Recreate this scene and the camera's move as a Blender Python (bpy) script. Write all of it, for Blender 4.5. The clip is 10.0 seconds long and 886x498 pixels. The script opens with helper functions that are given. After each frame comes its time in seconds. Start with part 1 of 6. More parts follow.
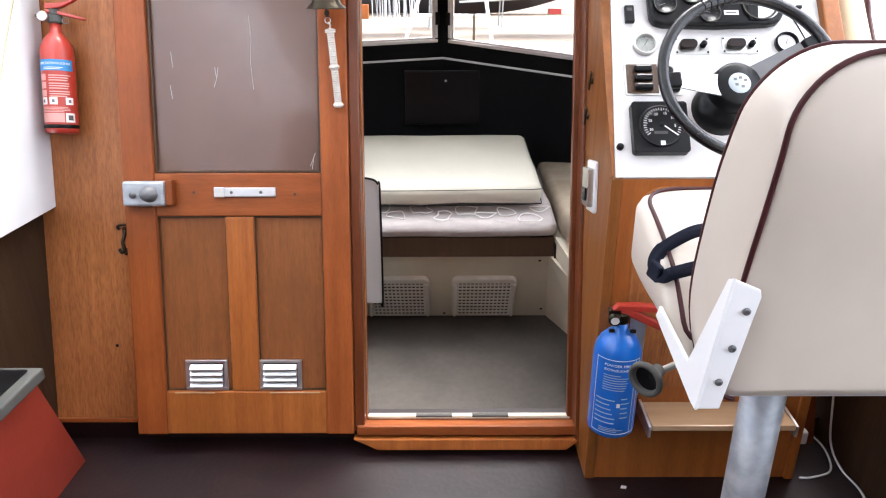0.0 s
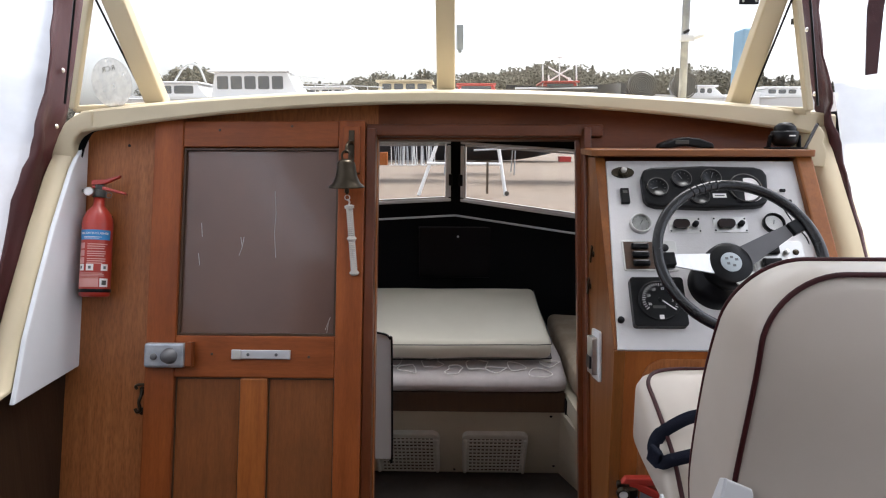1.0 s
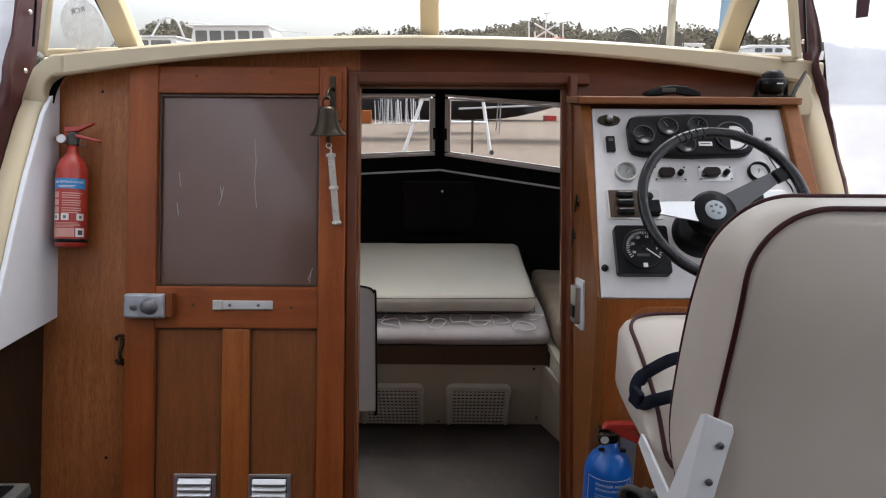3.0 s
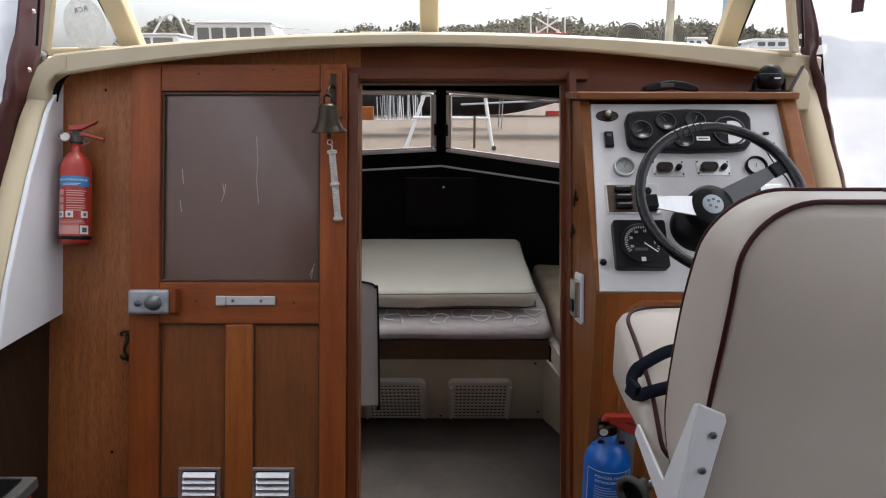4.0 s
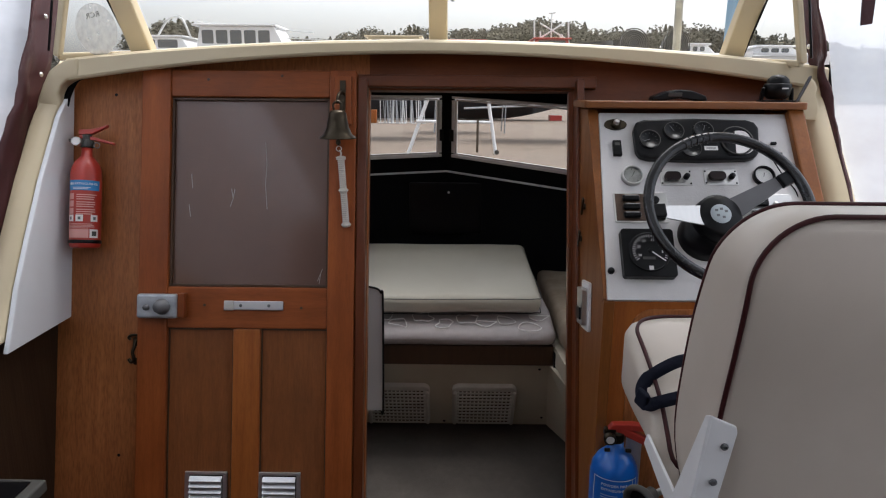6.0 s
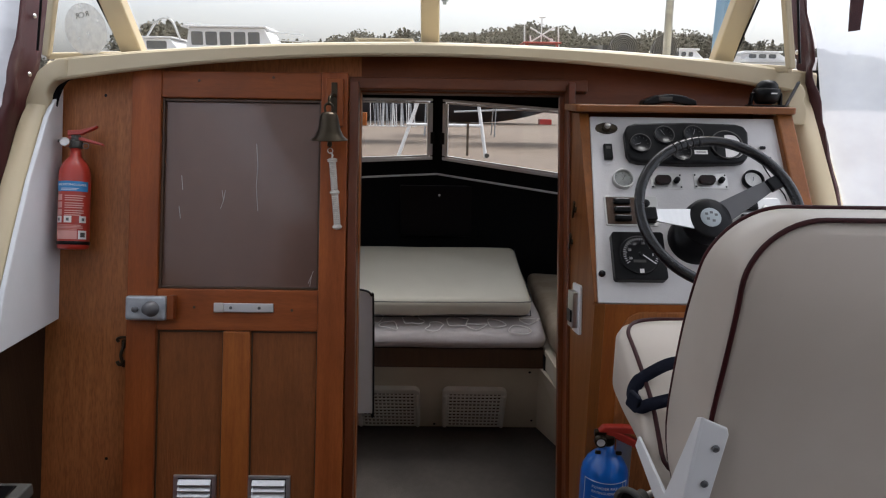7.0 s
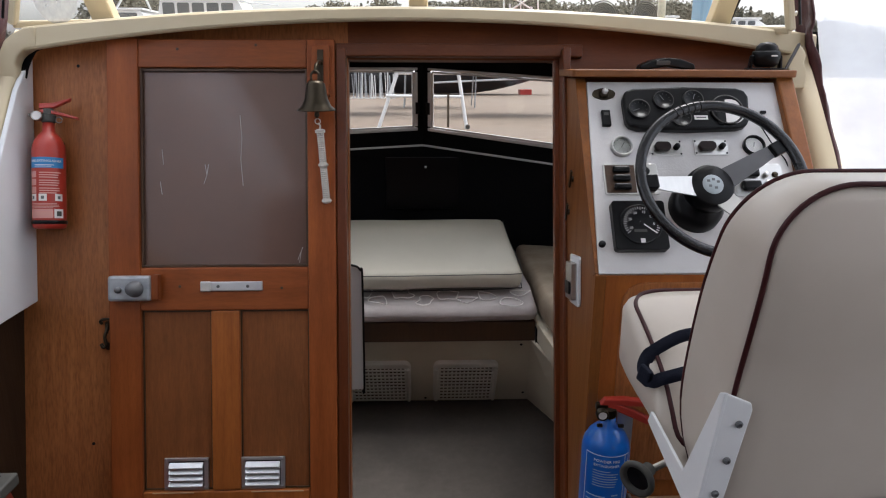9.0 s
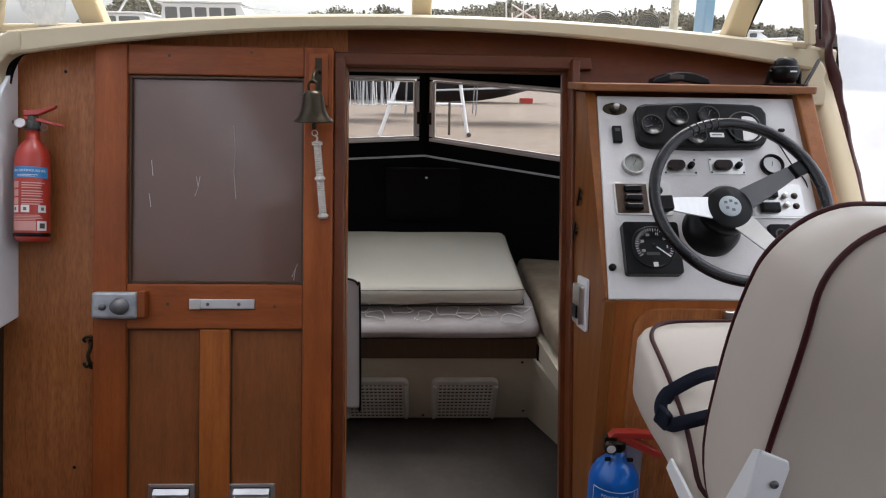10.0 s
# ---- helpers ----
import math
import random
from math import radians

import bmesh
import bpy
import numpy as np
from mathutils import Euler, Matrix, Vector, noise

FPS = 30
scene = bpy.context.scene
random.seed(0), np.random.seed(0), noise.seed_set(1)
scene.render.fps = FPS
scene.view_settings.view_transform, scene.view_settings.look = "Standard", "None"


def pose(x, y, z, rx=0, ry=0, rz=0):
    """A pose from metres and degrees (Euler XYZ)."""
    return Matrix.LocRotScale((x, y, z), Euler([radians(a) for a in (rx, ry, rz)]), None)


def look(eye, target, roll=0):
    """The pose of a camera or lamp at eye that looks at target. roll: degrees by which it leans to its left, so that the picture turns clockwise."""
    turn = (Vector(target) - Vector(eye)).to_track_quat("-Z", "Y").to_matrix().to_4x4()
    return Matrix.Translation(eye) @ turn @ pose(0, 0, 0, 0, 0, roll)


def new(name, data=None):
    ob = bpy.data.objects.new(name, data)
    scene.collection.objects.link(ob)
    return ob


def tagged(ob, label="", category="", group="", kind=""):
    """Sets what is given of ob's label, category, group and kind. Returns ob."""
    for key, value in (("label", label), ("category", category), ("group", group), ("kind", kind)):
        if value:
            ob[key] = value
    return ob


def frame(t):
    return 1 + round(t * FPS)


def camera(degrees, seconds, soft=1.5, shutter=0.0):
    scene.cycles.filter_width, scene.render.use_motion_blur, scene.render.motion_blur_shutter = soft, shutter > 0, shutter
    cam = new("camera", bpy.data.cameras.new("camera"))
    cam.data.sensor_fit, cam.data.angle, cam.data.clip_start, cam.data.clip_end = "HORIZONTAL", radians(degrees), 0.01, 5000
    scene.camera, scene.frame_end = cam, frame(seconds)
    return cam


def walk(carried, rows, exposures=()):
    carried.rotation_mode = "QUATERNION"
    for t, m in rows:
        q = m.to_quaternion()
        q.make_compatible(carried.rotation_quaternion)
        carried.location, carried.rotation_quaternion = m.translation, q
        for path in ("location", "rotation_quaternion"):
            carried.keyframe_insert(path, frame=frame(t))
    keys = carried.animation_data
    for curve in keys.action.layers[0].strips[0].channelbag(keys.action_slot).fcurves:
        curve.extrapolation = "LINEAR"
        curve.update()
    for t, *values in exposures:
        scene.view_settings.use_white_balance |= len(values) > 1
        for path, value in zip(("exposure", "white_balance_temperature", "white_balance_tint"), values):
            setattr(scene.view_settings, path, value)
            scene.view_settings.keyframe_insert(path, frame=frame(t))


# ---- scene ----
cam = camera(67.2, 10.0, 1.15)
RAKE = -14.5  # the bulkhead leans forward by this much
BULK = pose(0, 0, 0.66, RAKE)  # bulkhead space: x right, y forward, z up along the rake
ROWS = [
    (0.0, -0.0181, -1.5617, 0.0118, 0.10, -7.01, 0.16),
    (0.2, -0.0210, -1.5864, 0.0433, -1.17, -2.65, 0.0),
    (0.5, -0.0181, -1.6168, 0.0702, -0.85, 1.89, -1.36),
    (0.7, -0.0116, -1.6231, 0.0781, 0.55, 3.02, -1.42),
    (1.0, -0.0066, -1.6201, 0.0775, 1.31, 4.78, -0.42),
    (1.2, -0.0015, -1.6127, 0.0803, 0.53, 4.90, 0.0),
    (1.5, -0.0009, -1.6026, 0.0706, -0.64, 4.33, -0.21),
    (2.0, -0.0064, -1.5998, 0.0534, -0.57, 0.59, 0.25),
    (2.2, -0.0090, -1.6010, 0.0531, -0.25, 0.76, 0.20),
    (3.3, -0.0031, -1.6050, 0.0537, -0.02, 1.41, -0.40),
    (3.5, -0.0038, -1.6086, 0.0520, -0.26, 0.59, -0.07),
    (4.0, 0.0016, -1.6175, 0.0519, 0.25, 1.02, -0.10),
    (4.5, 0.0019, -1.6253, 0.0511, 0.11, 1.23, -0.49),
    (5.0, 0.0003, -1.6259, 0.0537, 0.47, 1.48, -0.39),
    (5.5, -0.0076, -1.6273, 0.0572, -0.08, 1.91, -0.20),
    (5.7, -0.0118, -1.6265, 0.0590, 0.16, 1.10, -0.42),
    (6.8, -0.0131, -1.6210, 0.0595, 0.52, 2.26, -0.67),
    (7.0, -0.0163, -1.6240, 0.0581, -0.51, 1.59, -0.73),
    (7.5, -0.0113, -1.6266, 0.0478, -0.88, -0.65, 0.10),
    (8.0, -0.0186, -1.6141, 0.0465, -0.43, -0.64, -0.30),
    (8.5, -0.0265, -1.5991, 0.0507, -0.75, -0.32, 0.15),
    (9.0, -0.0442, -1.5791, 0.0594, -2.07, -0.76, 0.32),
    (9.5, -0.0594, -1.5597, 0.0673, -3.65, -1.14, 0.71),
    (10.0, -0.0464, -1.5085, 0.0852, -2.14, -0.15, -0.46),
]
walk(cam, [(t, BULK @ pose(x, y, z, 90 + pitch, roll, yaw)) for t, x, y, z, yaw, pitch, roll in ROWS],
     exposures=[(t, 1.455 + s, 6250, 13) for t, s in ((0.0, 1.70), (0.4, 1.25), (0.8, 0.55), (1.2, 0.10), (1.5, 0.0), (2.0, 0.0), (3.5, 0.06), (4.5, -0.05), (5.5, -0.10), (5.7, -0.16), (6.8, -0.28), (7.0, -0.26), (7.5, -0.06), (9.0, 0.04), (10.0, 0.10))])

# ---- light ----
world = bpy.data.worlds.new("sky")
scene.world = world
world.use_nodes = True
wn = world.node_tree
sky = wn.nodes.new("ShaderNodeTexSky")
sky.sky_type, sky.sun_disc = "NISHITA", False
sky.sun_elevation, sky.sun_rotation = radians(65), radians(40)
sky.air_density, sky.dust_density, sky.ozone_density = 1.0, 6.0, 1.0
whiten = wn.nodes.new("ShaderNodeHueSaturation")
whiten.inputs["Saturation"].default_value = 0.25
wn.links.new(sky.outputs[0], whiten.inputs["Color"])
wn.links.new(whiten.outputs[0], wn.nodes["Background"].inputs[0])
wn.nodes["Background"].inputs[1].default_value = 0.15
sun = new("sun", bpy.data.lights.new("sun", "SUN"))
sun.data.energy, sun.data.angle, sun.data.color = 1.0, radians(30), (1.0, 0.97, 0.92)
sun.matrix_world = look((0, 0, 0), (-0.25, -0.30, -0.92))


# ---- materials ----
def material(name, base, rough=0.5, metal=0.0, second=None, scale=8.0, stretch=(1, 1, 1), amount=0.5, bump=0.0, bump_scale=60.0,
             stain=None, stain_scale=2.5, coat=0.0, spec=0.5, piece=0.0, fleck=0.0):
    m = bpy.data.materials.new(name)
    m.use_nodes = True
    nt = m.node_tree
    bsdf = nt.nodes["Principled BSDF"]
    bsdf.inputs["Roughness"].default_value, bsdf.inputs["Metallic"].default_value = rough, metal
    bsdf.inputs["Coat Weight"].default_value, bsdf.inputs["Coat Roughness"].default_value = coat, 0.15
    bsdf.inputs["Specular IOR Level"].default_value = spec
    co = nt.nodes.new("ShaderNodeTexCoord")
    mp = nt.nodes.new("ShaderNodeMapping")
    mp.inputs["Scale"].default_value = stretch
    nt.links.new(co.outputs["Object"], mp.inputs[0])
    n1 = nt.nodes.new("ShaderNodeTexNoise")
    n1.inputs["Scale"].default_value, n1.inputs["Detail"].default_value, n1.inputs["Roughness"].default_value = scale, 6.0, 0.65
    nt.links.new(mp.outputs[0], n1.inputs["Vector"])
    ramp = nt.nodes.new("ShaderNodeMapRange")
    ramp.inputs[1].default_value, ramp.inputs[2].default_value = 0.3, 0.7
    ramp.inputs[4].default_value = amount
    nt.links.new(n1.outputs[0], ramp.inputs[0])
    mix = nt.nodes.new("ShaderNodeMix")
    mix.data_type = "RGBA"
    mix.inputs[6].default_value = (*base, 1)
    mix.inputs[7].default_value = (*(second or [c * 0.8 for c in base]), 1)
    nt.links.new(ramp.outputs[0], mix.inputs[0])
    last = mix.outputs[2]
    if stain:
        n2 = nt.nodes.new("ShaderNodeTexNoise")
        n2.inputs["Scale"].default_value, n2.inputs["Detail"].default_value = stain_scale, 4.0
        nt.links.new(co.outputs["Object"], n2.inputs["Vector"])
        r2 = nt.nodes.new("ShaderNodeMapRange")
        r2.inputs[1].default_value, r2.inputs[2].default_value, r2.inputs[4].default_value = 0.45, 0.75, 0.7
        nt.links.new(n2.outputs[0], r2.inputs[0])
        mx = nt.nodes.new("ShaderNodeMix")
        mx.data_type = "RGBA"
        mx.inputs[7].default_value = (*stain, 1)
        nt.links.new(r2.outputs[0], mx.inputs[0])
        nt.links.new(last, mx.inputs[6])
        last = mx.outputs[2]
    if fleck:
        m3 = nt.nodes.new("ShaderNodeMapping")
        m3.inputs["Scale"].default_value = (260, 260, 45) if stretch[2] < stretch[0] else (45, 260, 260)
        nt.links.new(co.outputs["Object"], m3.inputs[0])
        n4 = nt.nodes.new("ShaderNodeTexNoise")
        n4.inputs["Scale"].default_value, n4.inputs["Detail"].default_value = 1.0, 3.0
        nt.links.new(m3.outputs[0], n4.inputs["Vector"])
        r5 = nt.nodes.new("ShaderNodeMapRange")
        r5.inputs[1].default_value, r5.inputs[2].default_value = 0.40, 0.66
        r5.inputs[3].default_value, r5.inputs[4].default_value = 1 + fleck * 0.6, 1 - fleck
        nt.links.new(n4.outputs[0], r5.inputs[0])
        h5 = nt.nodes.new("ShaderNodeHueSaturation")
        nt.links.new(r5.outputs[0], h5.inputs["Value"])
        nt.links.new(last, h5.inputs["Color"])
        last = h5.outputs[0]
    if piece:
        info = nt.nodes.new("ShaderNodeObjectInfo")
        r3 = nt.nodes.new("ShaderNodeMapRange")
        r3.inputs[3].default_value, r3.inputs[4].default_value = 1 - piece, 1 + piece
        nt.links.new(info.outputs["Random"], r3.inputs[0])
        hs = nt.nodes.new("ShaderNodeHueSaturation")
        nt.links.new(r3.outputs[0], hs.inputs["Value"])
        nt.links.new(last, hs.inputs["Color"])
        last = hs.outputs[0]
    nt.links.new(last, bsdf.inputs["Base Color"])
    if bump:
        n3 = nt.nodes.new("ShaderNodeTexNoise")
        n3.inputs["Scale"].default_value, n3.inputs["Detail"].default_value = bump_scale, 4.0
        nt.links.new(mp.outputs[0], n3.inputs["Vector"])
        bp = nt.nodes.new("ShaderNodeBump")
        bp.inputs["Strength"].default_value, bp.inputs["Distance"].default_value = bump, 0.004
        nt.links.new(n3.outputs[0], bp.inputs["Height"])
        nt.links.new(bp.outputs[0], bsdf.inputs["Normal"])
        r4 = nt.nodes.new("ShaderNodeMapRange")
        r4.inputs[3].default_value, r4.inputs[4].default_value = max(0.02, rough - 0.08), min(1, rough + 0.1)
        nt.links.new(n1.outputs[0], r4.inputs[0])
        nt.links.new(r4.outputs[0], bsdf.inputs["Roughness"])
    return m


def clear(name, tint=(1, 1, 1), rough=0.0, haze=0.0, haze_colour=(0.8, 0.8, 0.8), gloss=0.08, wave=0.0):
    """Thin sheet: mostly see-through, a little gloss and haze."""
    m = bpy.data.materials.new(name)
    m.use_nodes = True
    nt = m.node_tree
    nt.nodes.remove(nt.nodes["Principled BSDF"])
    out = nt.nodes["Material Output"]
    tr = nt.nodes.new("ShaderNodeBsdfTransparent")
    tr.inputs[0].default_value = (*tint, 1)
    gl = nt.nodes.new("ShaderNodeBsdfGlossy")
    gl.inputs["Roughness"].default_value = 0.05
    lw = nt.nodes.new("ShaderNodeLayerWeight")
    lw.inputs[0].default_value = 0.5
    pw = nt.nodes.new("ShaderNodeMath")
    pw.operation = "POWER"
    pw.inputs[1].default_value = 4.0
    nt.links.new(lw.outputs["Facing"], pw.inputs[0])
    fr = nt.nodes.new("ShaderNodeMath")
    fr.operation = "MULTIPLY_ADD"
    fr.inputs[1].default_value, fr.inputs[2].default_value = 0.5, gloss * 0.4
    nt.links.new(pw.outputs[0], fr.inputs[0])
    sh = nt.nodes.new("ShaderNodeMixShader")
    if gloss:
        nt.links.new(fr.outputs[0], sh.inputs[0])
    else:
        sh.inputs[0].default_value = 0.0
    nt.links.new(tr.outputs[0], sh.inputs[1])
    nt.links.new(gl.outputs[0], sh.inputs[2])
    last = sh.outputs[0]
    if haze:
        df = nt.nodes.new("ShaderNodeBsdfTranslucent")
        df.inputs[0].default_value = (*haze_colour, 1)
        d2 = nt.nodes.new("ShaderNodeBsdfDiffuse")
        d2.inputs[0].default_value = (*haze_colour, 1)
        both = nt.nodes.new("ShaderNodeMixShader")
        both.inputs[0].default_value = 0.3
        nt.links.new(df.outputs[0], both.inputs[1])
        nt.links.new(d2.outputs[0], both.inputs[2])
        ns = nt.nodes.new("ShaderNodeTexNoise")
        ns.inputs["Scale"].default_value, ns.inputs["Detail"].default_value = 5.0, 5.0
        rr = nt.nodes.new("ShaderNodeMapRange")
        rr.inputs[1].default_value, rr.inputs[2].default_value = 0.3, 0.7
        rr.inputs[3].default_value, rr.inputs[4].default_value = haze * (0.6 if haze < 1 else 0.97), min(1, haze * 1.3)
        nt.links.new(ns.outputs[0], rr.inputs[0])
        s2 = nt.nodes.new("ShaderNodeMixShader")
        nt.links.new(rr.outputs[0], s2.inputs[0])
        nt.links.new(last, s2.inputs[1])
        nt.links.new(both.outputs[0], s2.inputs[2])
        last = s2.outputs[0]
    if wave:
        nw = nt.nodes.new("ShaderNodeTexNoise")
        nw.inputs["Scale"].default_value = 6.0
        bp = nt.nodes.new("ShaderNodeBump")
        bp.inputs["Strength"].default_value, bp.inputs["Distance"].default_value = wave, 0.02
        nt.links.new(nw.outputs[0], bp.inputs["Height"])
        nt.links.new(bp.outputs[0], gl.inputs["Normal"])
    nt.links.new(last, out.inputs[0])
    return m


PLY = material("varnished_plywood", (0.405, 0.148, 0.049), 0.38, second=(0.25, 0.082, 0.023), scale=4, stretch=(22, 22, 1.6), amount=0.75, bump=0.25,
               bump_scale=8, stain=(0.20, 0.066, 0.018), stain_scale=2.6, coat=0.05, spec=0.28, fleck=0.19)
MAHOGANY = material("varnished_mahogany", (0.315, 0.084, 0.019), 0.42, second=(0.165, 0.036, 0.008), scale=3, stretch=(9, 9, 0.7), amount=0.85, bump=0.10,
                    bump_scale=10, stain=(0.15, 0.036, 0.009), stain_scale=4, coat=0.05, spec=0.25, piece=0.12, fleck=0.07)
MAHOGANY_ACROSS = material("varnished_mahogany_rail", (0.315, 0.084, 0.019), 0.42, second=(0.16, 0.036, 0.008), scale=3, stretch=(0.7, 9, 9), amount=0.85, bump=0.10,
                           bump_scale=10, stain=(0.15, 0.036, 0.009), stain_scale=4, coat=0.05, spec=0.25, piece=0.12, fleck=0.07)
FRAME_WOOD = material("dark_mahogany_frame", (0.17, 0.044, 0.012), 0.34, second=(0.095, 0.022, 0.006), scale=3, stretch=(9, 9, 0.7), amount=0.85, bump=0.10, bump_scale=10,
                      stain=(0.09, 0.022, 0.006), stain_scale=4, coat=0.15, spec=0.35, piece=0.10, fleck=0.07)
# Darker mahogany whose tone also holds the shade under the coaming.
FRAME_ACROSS = material("shaded_mahogany_header", (0.19, 0.052, 0.014), 0.38, second=(0.105, 0.026, 0.007), scale=3, stretch=(0.7, 9, 9), amount=0.85, bump=0.10, bump_scale=10,
                        stain=(0.10, 0.026, 0.007), stain_scale=4, coat=0.10, spec=0.3, piece=0.10, fleck=0.07)
TEAK = material("varnished_teak", (0.44, 0.138, 0.030), 0.38, second=(0.26, 0.070, 0.014), scale=3, stretch=(12, 12, 0.6), amount=0.9, bump=0.10, bump_scale=10,
                stain=(0.24, 0.078, 0.015), stain_scale=3, coat=0.08, spec=0.3, piece=0.08, fleck=0.08)
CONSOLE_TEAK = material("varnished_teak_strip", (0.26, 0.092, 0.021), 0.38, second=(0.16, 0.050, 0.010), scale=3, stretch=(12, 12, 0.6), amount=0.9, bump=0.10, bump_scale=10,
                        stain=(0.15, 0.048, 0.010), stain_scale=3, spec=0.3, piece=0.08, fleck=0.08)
TEAK_ACROSS = material("varnished_teak_plank", (0.25, 0.094, 0.026), 0.38, second=(0.18, 0.056, 0.012), scale=3, stretch=(0.6, 12, 12), amount=0.9, bump=0.10, bump_scale=10,
                       stain=(0.17, 0.055, 0.012), stain_scale=3, coat=0.08, spec=0.3, piece=0.08, fleck=0.08)
PALE_WOOD = material("pale_worn_glare_plywood", (0.48, 0.31, 0.18), 0.3, second=(0.38, 0.22, 0.11), scale=4, stretch=(1, 14, 14), amount=0.8, coat=0.4)
DARK_RED = material("dark_red_plastic", (0.012, 0.005, 0.004), 0.4, spec=0.25)
PANEL_WOOD = material("grained_door_panel", (0.27, 0.090, 0.025), 0.5, second=(0.155, 0.047, 0.013), scale=5, stretch=(16, 16, 1.6), amount=0.6, bump=0.35, bump_scale=14,
                      stain=(0.16, 0.055, 0.016), stain_scale=5, fleck=0.08, spec=0.3)
SMOKED = material("frosted_brown_pane", (0.145, 0.074, 0.050), 0.34, second=(0.095, 0.053, 0.040), scale=2, amount=0.8, bump=0.04, bump_scale=200, coat=0.6, spec=0.4, stain=(0.12, 0.058, 0.038), stain_scale=3)
SMOKED.node_tree.nodes["Principled BSDF"].inputs["Coat IOR"].default_value = 1.45
SMOKED.node_tree.nodes["Principled BSDF"].inputs["Coat Roughness"].default_value = 0.09
CREAM = material("cream_gelcoat", (0.56, 0.470, 0.310), 0.45, second=(0.50, 0.42, 0.275), scale=4, amount=0.6, stain=(0.51, 0.43, 0.29), stain_scale=5, bump=0.03)
GREY_GRP = material("pale_grey_gelcoat", (0.62, 0.63, 0.64), 0.35, second=(0.56, 0.57, 0.58), scale=4, amount=0.6)
KNEE_WHITE = material("pale_blue_grey_gelcoat", (0.78, 0.80, 0.82), 0.35, second=(0.70, 0.72, 0.75), scale=4, amount=0.6, stain=(0.68, 0.70, 0.72), stain_scale=5)
WHITE_PAINT = material("white_dash_paint", (0.68, 0.66, 0.65), 0.42, second=(0.59, 0.57, 0.56), scale=9, amount=0.6, bump=0.1, bump_scale=250, stain=(0.48, 0.46, 0.44), stain_scale=6)
VINYL = material("ivory_vinyl", (0.57, 0.503, 0.430), 0.40, second=(0.51, 0.447, 0.380), scale=3, amount=0.6, bump=0.22, bump_scale=11, stain=(0.51, 0.444, 0.372), stain_scale=7)
PIPING = material("maroon_piping", (0.045, 0.009, 0.010), 0.5, spec=0.2)
MAROON = material("maroon_canvas", (0.050, 0.009, 0.010), 0.42, spec=0.35, second=(0.028, 0.005, 0.006), scale=6, bump=0.25, bump_scale=500)
BLACK = material("black_plastic", (0.003, 0.003, 0.0035), 0.30, second=(0.006, 0.006, 0.007), scale=10, spec=0.2)
RIM_BLACK = material("glossy_black_rim", (0.004, 0.004, 0.005), 0.24, second=(0.008, 0.008, 0.010), scale=25, bump=0.12, bump_scale=120, spec=0.5)
BLACK_LINING = material("black_lining", (0.0035, 0.0035, 0.004), 0.85, spec=0.12, second=(0.005, 0.005, 0.006), scale=6, bump=0.2, bump_scale=200)
RUBBER = material("grey_rubber", (0.05, 0.05, 0.045), 0.7, second=(0.09, 0.085, 0.075), scale=14)
STEEL = material("brushed_steel", (0.62, 0.61, 0.58), 0.3, 1.0, second=(0.5, 0.49, 0.47), scale=12, stretch=(1, 1, 20))
ALUMINIUM = material("dull_aluminium", (0.68, 0.68, 0.68), 0.42, 1.0, second=(0.55, 0.55, 0.55), scale=9)
GALVANISED = material("galvanised_tube", (0.36, 0.38, 0.41), 0.5, 0.6, second=(0.26, 0.28, 0.30), scale=14, amount=0.8, stain=(0.66, 0.68, 0.70), stain_scale=22)
DIAL_SILVER = material("mottled_silver_dial", (0.42, 0.42, 0.40), 0.4, 0.7, second=(0.22, 0.22, 0.21), scale=60, amount=0.8)
DULL_STEEL = material("dull_grey_steel", (0.15, 0.15, 0.155), 0.45, 0.3, second=(0.11, 0.11, 0.115), scale=12)
WHITE_STEEL = material("white_painted_steel", (0.78, 0.78, 0.78), 0.35, second=(0.72, 0.72, 0.72), scale=5)
BRASS = material("tarnished_brass", (0.055, 0.043, 0.029), 0.34, 0.9, second=(0.030, 0.024, 0.016), scale=18, amount=0.8)
RED = material("red_paint", (0.40, 0.032, 0.018), 0.4, second=(0.33, 0.024, 0.014), scale=5, coat=0.3)
RED_BOX = material("red_box_vinyl", (0.30, 0.035, 0.018), 0.5, second=(0.24, 0.028, 0.015), scale=5, bump=0.1, bump_scale=100)
BLUE = material("blue_paint", (0.006, 0.125, 0.50), 0.28, second=(0.005, 0.105, 0.44), scale=5, coat=0.3)
LABEL_BLUE = material("blue_label", (0.03, 0.22, 0.50), 0.5)
PAPER = material("label_ink_white", (0.78, 0.75, 0.73), 0.6)
PALE_BADGE = material("pale_blue_badge", (0.42, 0.47, 0.49), 0.4)
SCRATCH = material("pale_scratch", (0.52, 0.47, 0.43), 0.6)
PINK_INK = material("label_ink_pink", (0.66, 0.32, 0.28), 0.6)
SOLE = material("dark_cockpit_sole", (0.016, 0.006, 0.006), 0.42, second=(0.008, 0.005, 0.007), scale=3, amount=0.9, bump=0.2, bump_scale=80, stain=(0.028, 0.011, 0.010), stain_scale=4, spec=0.35)
CARPET = material("grey_brown_carpet", (0.085, 0.073, 0.063), 0.95, second=(0.055, 0.048, 0.042), scale=40, bump=0.8, bump_scale=400, stain=(0.040, 0.034, 0.030), stain_scale=4)
BERTH_CREAM = material("cream_berth_paint", (0.70, 0.63, 0.50), 0.5, second=(0.56, 0.49, 0.37), scale=5, bump=0.05)
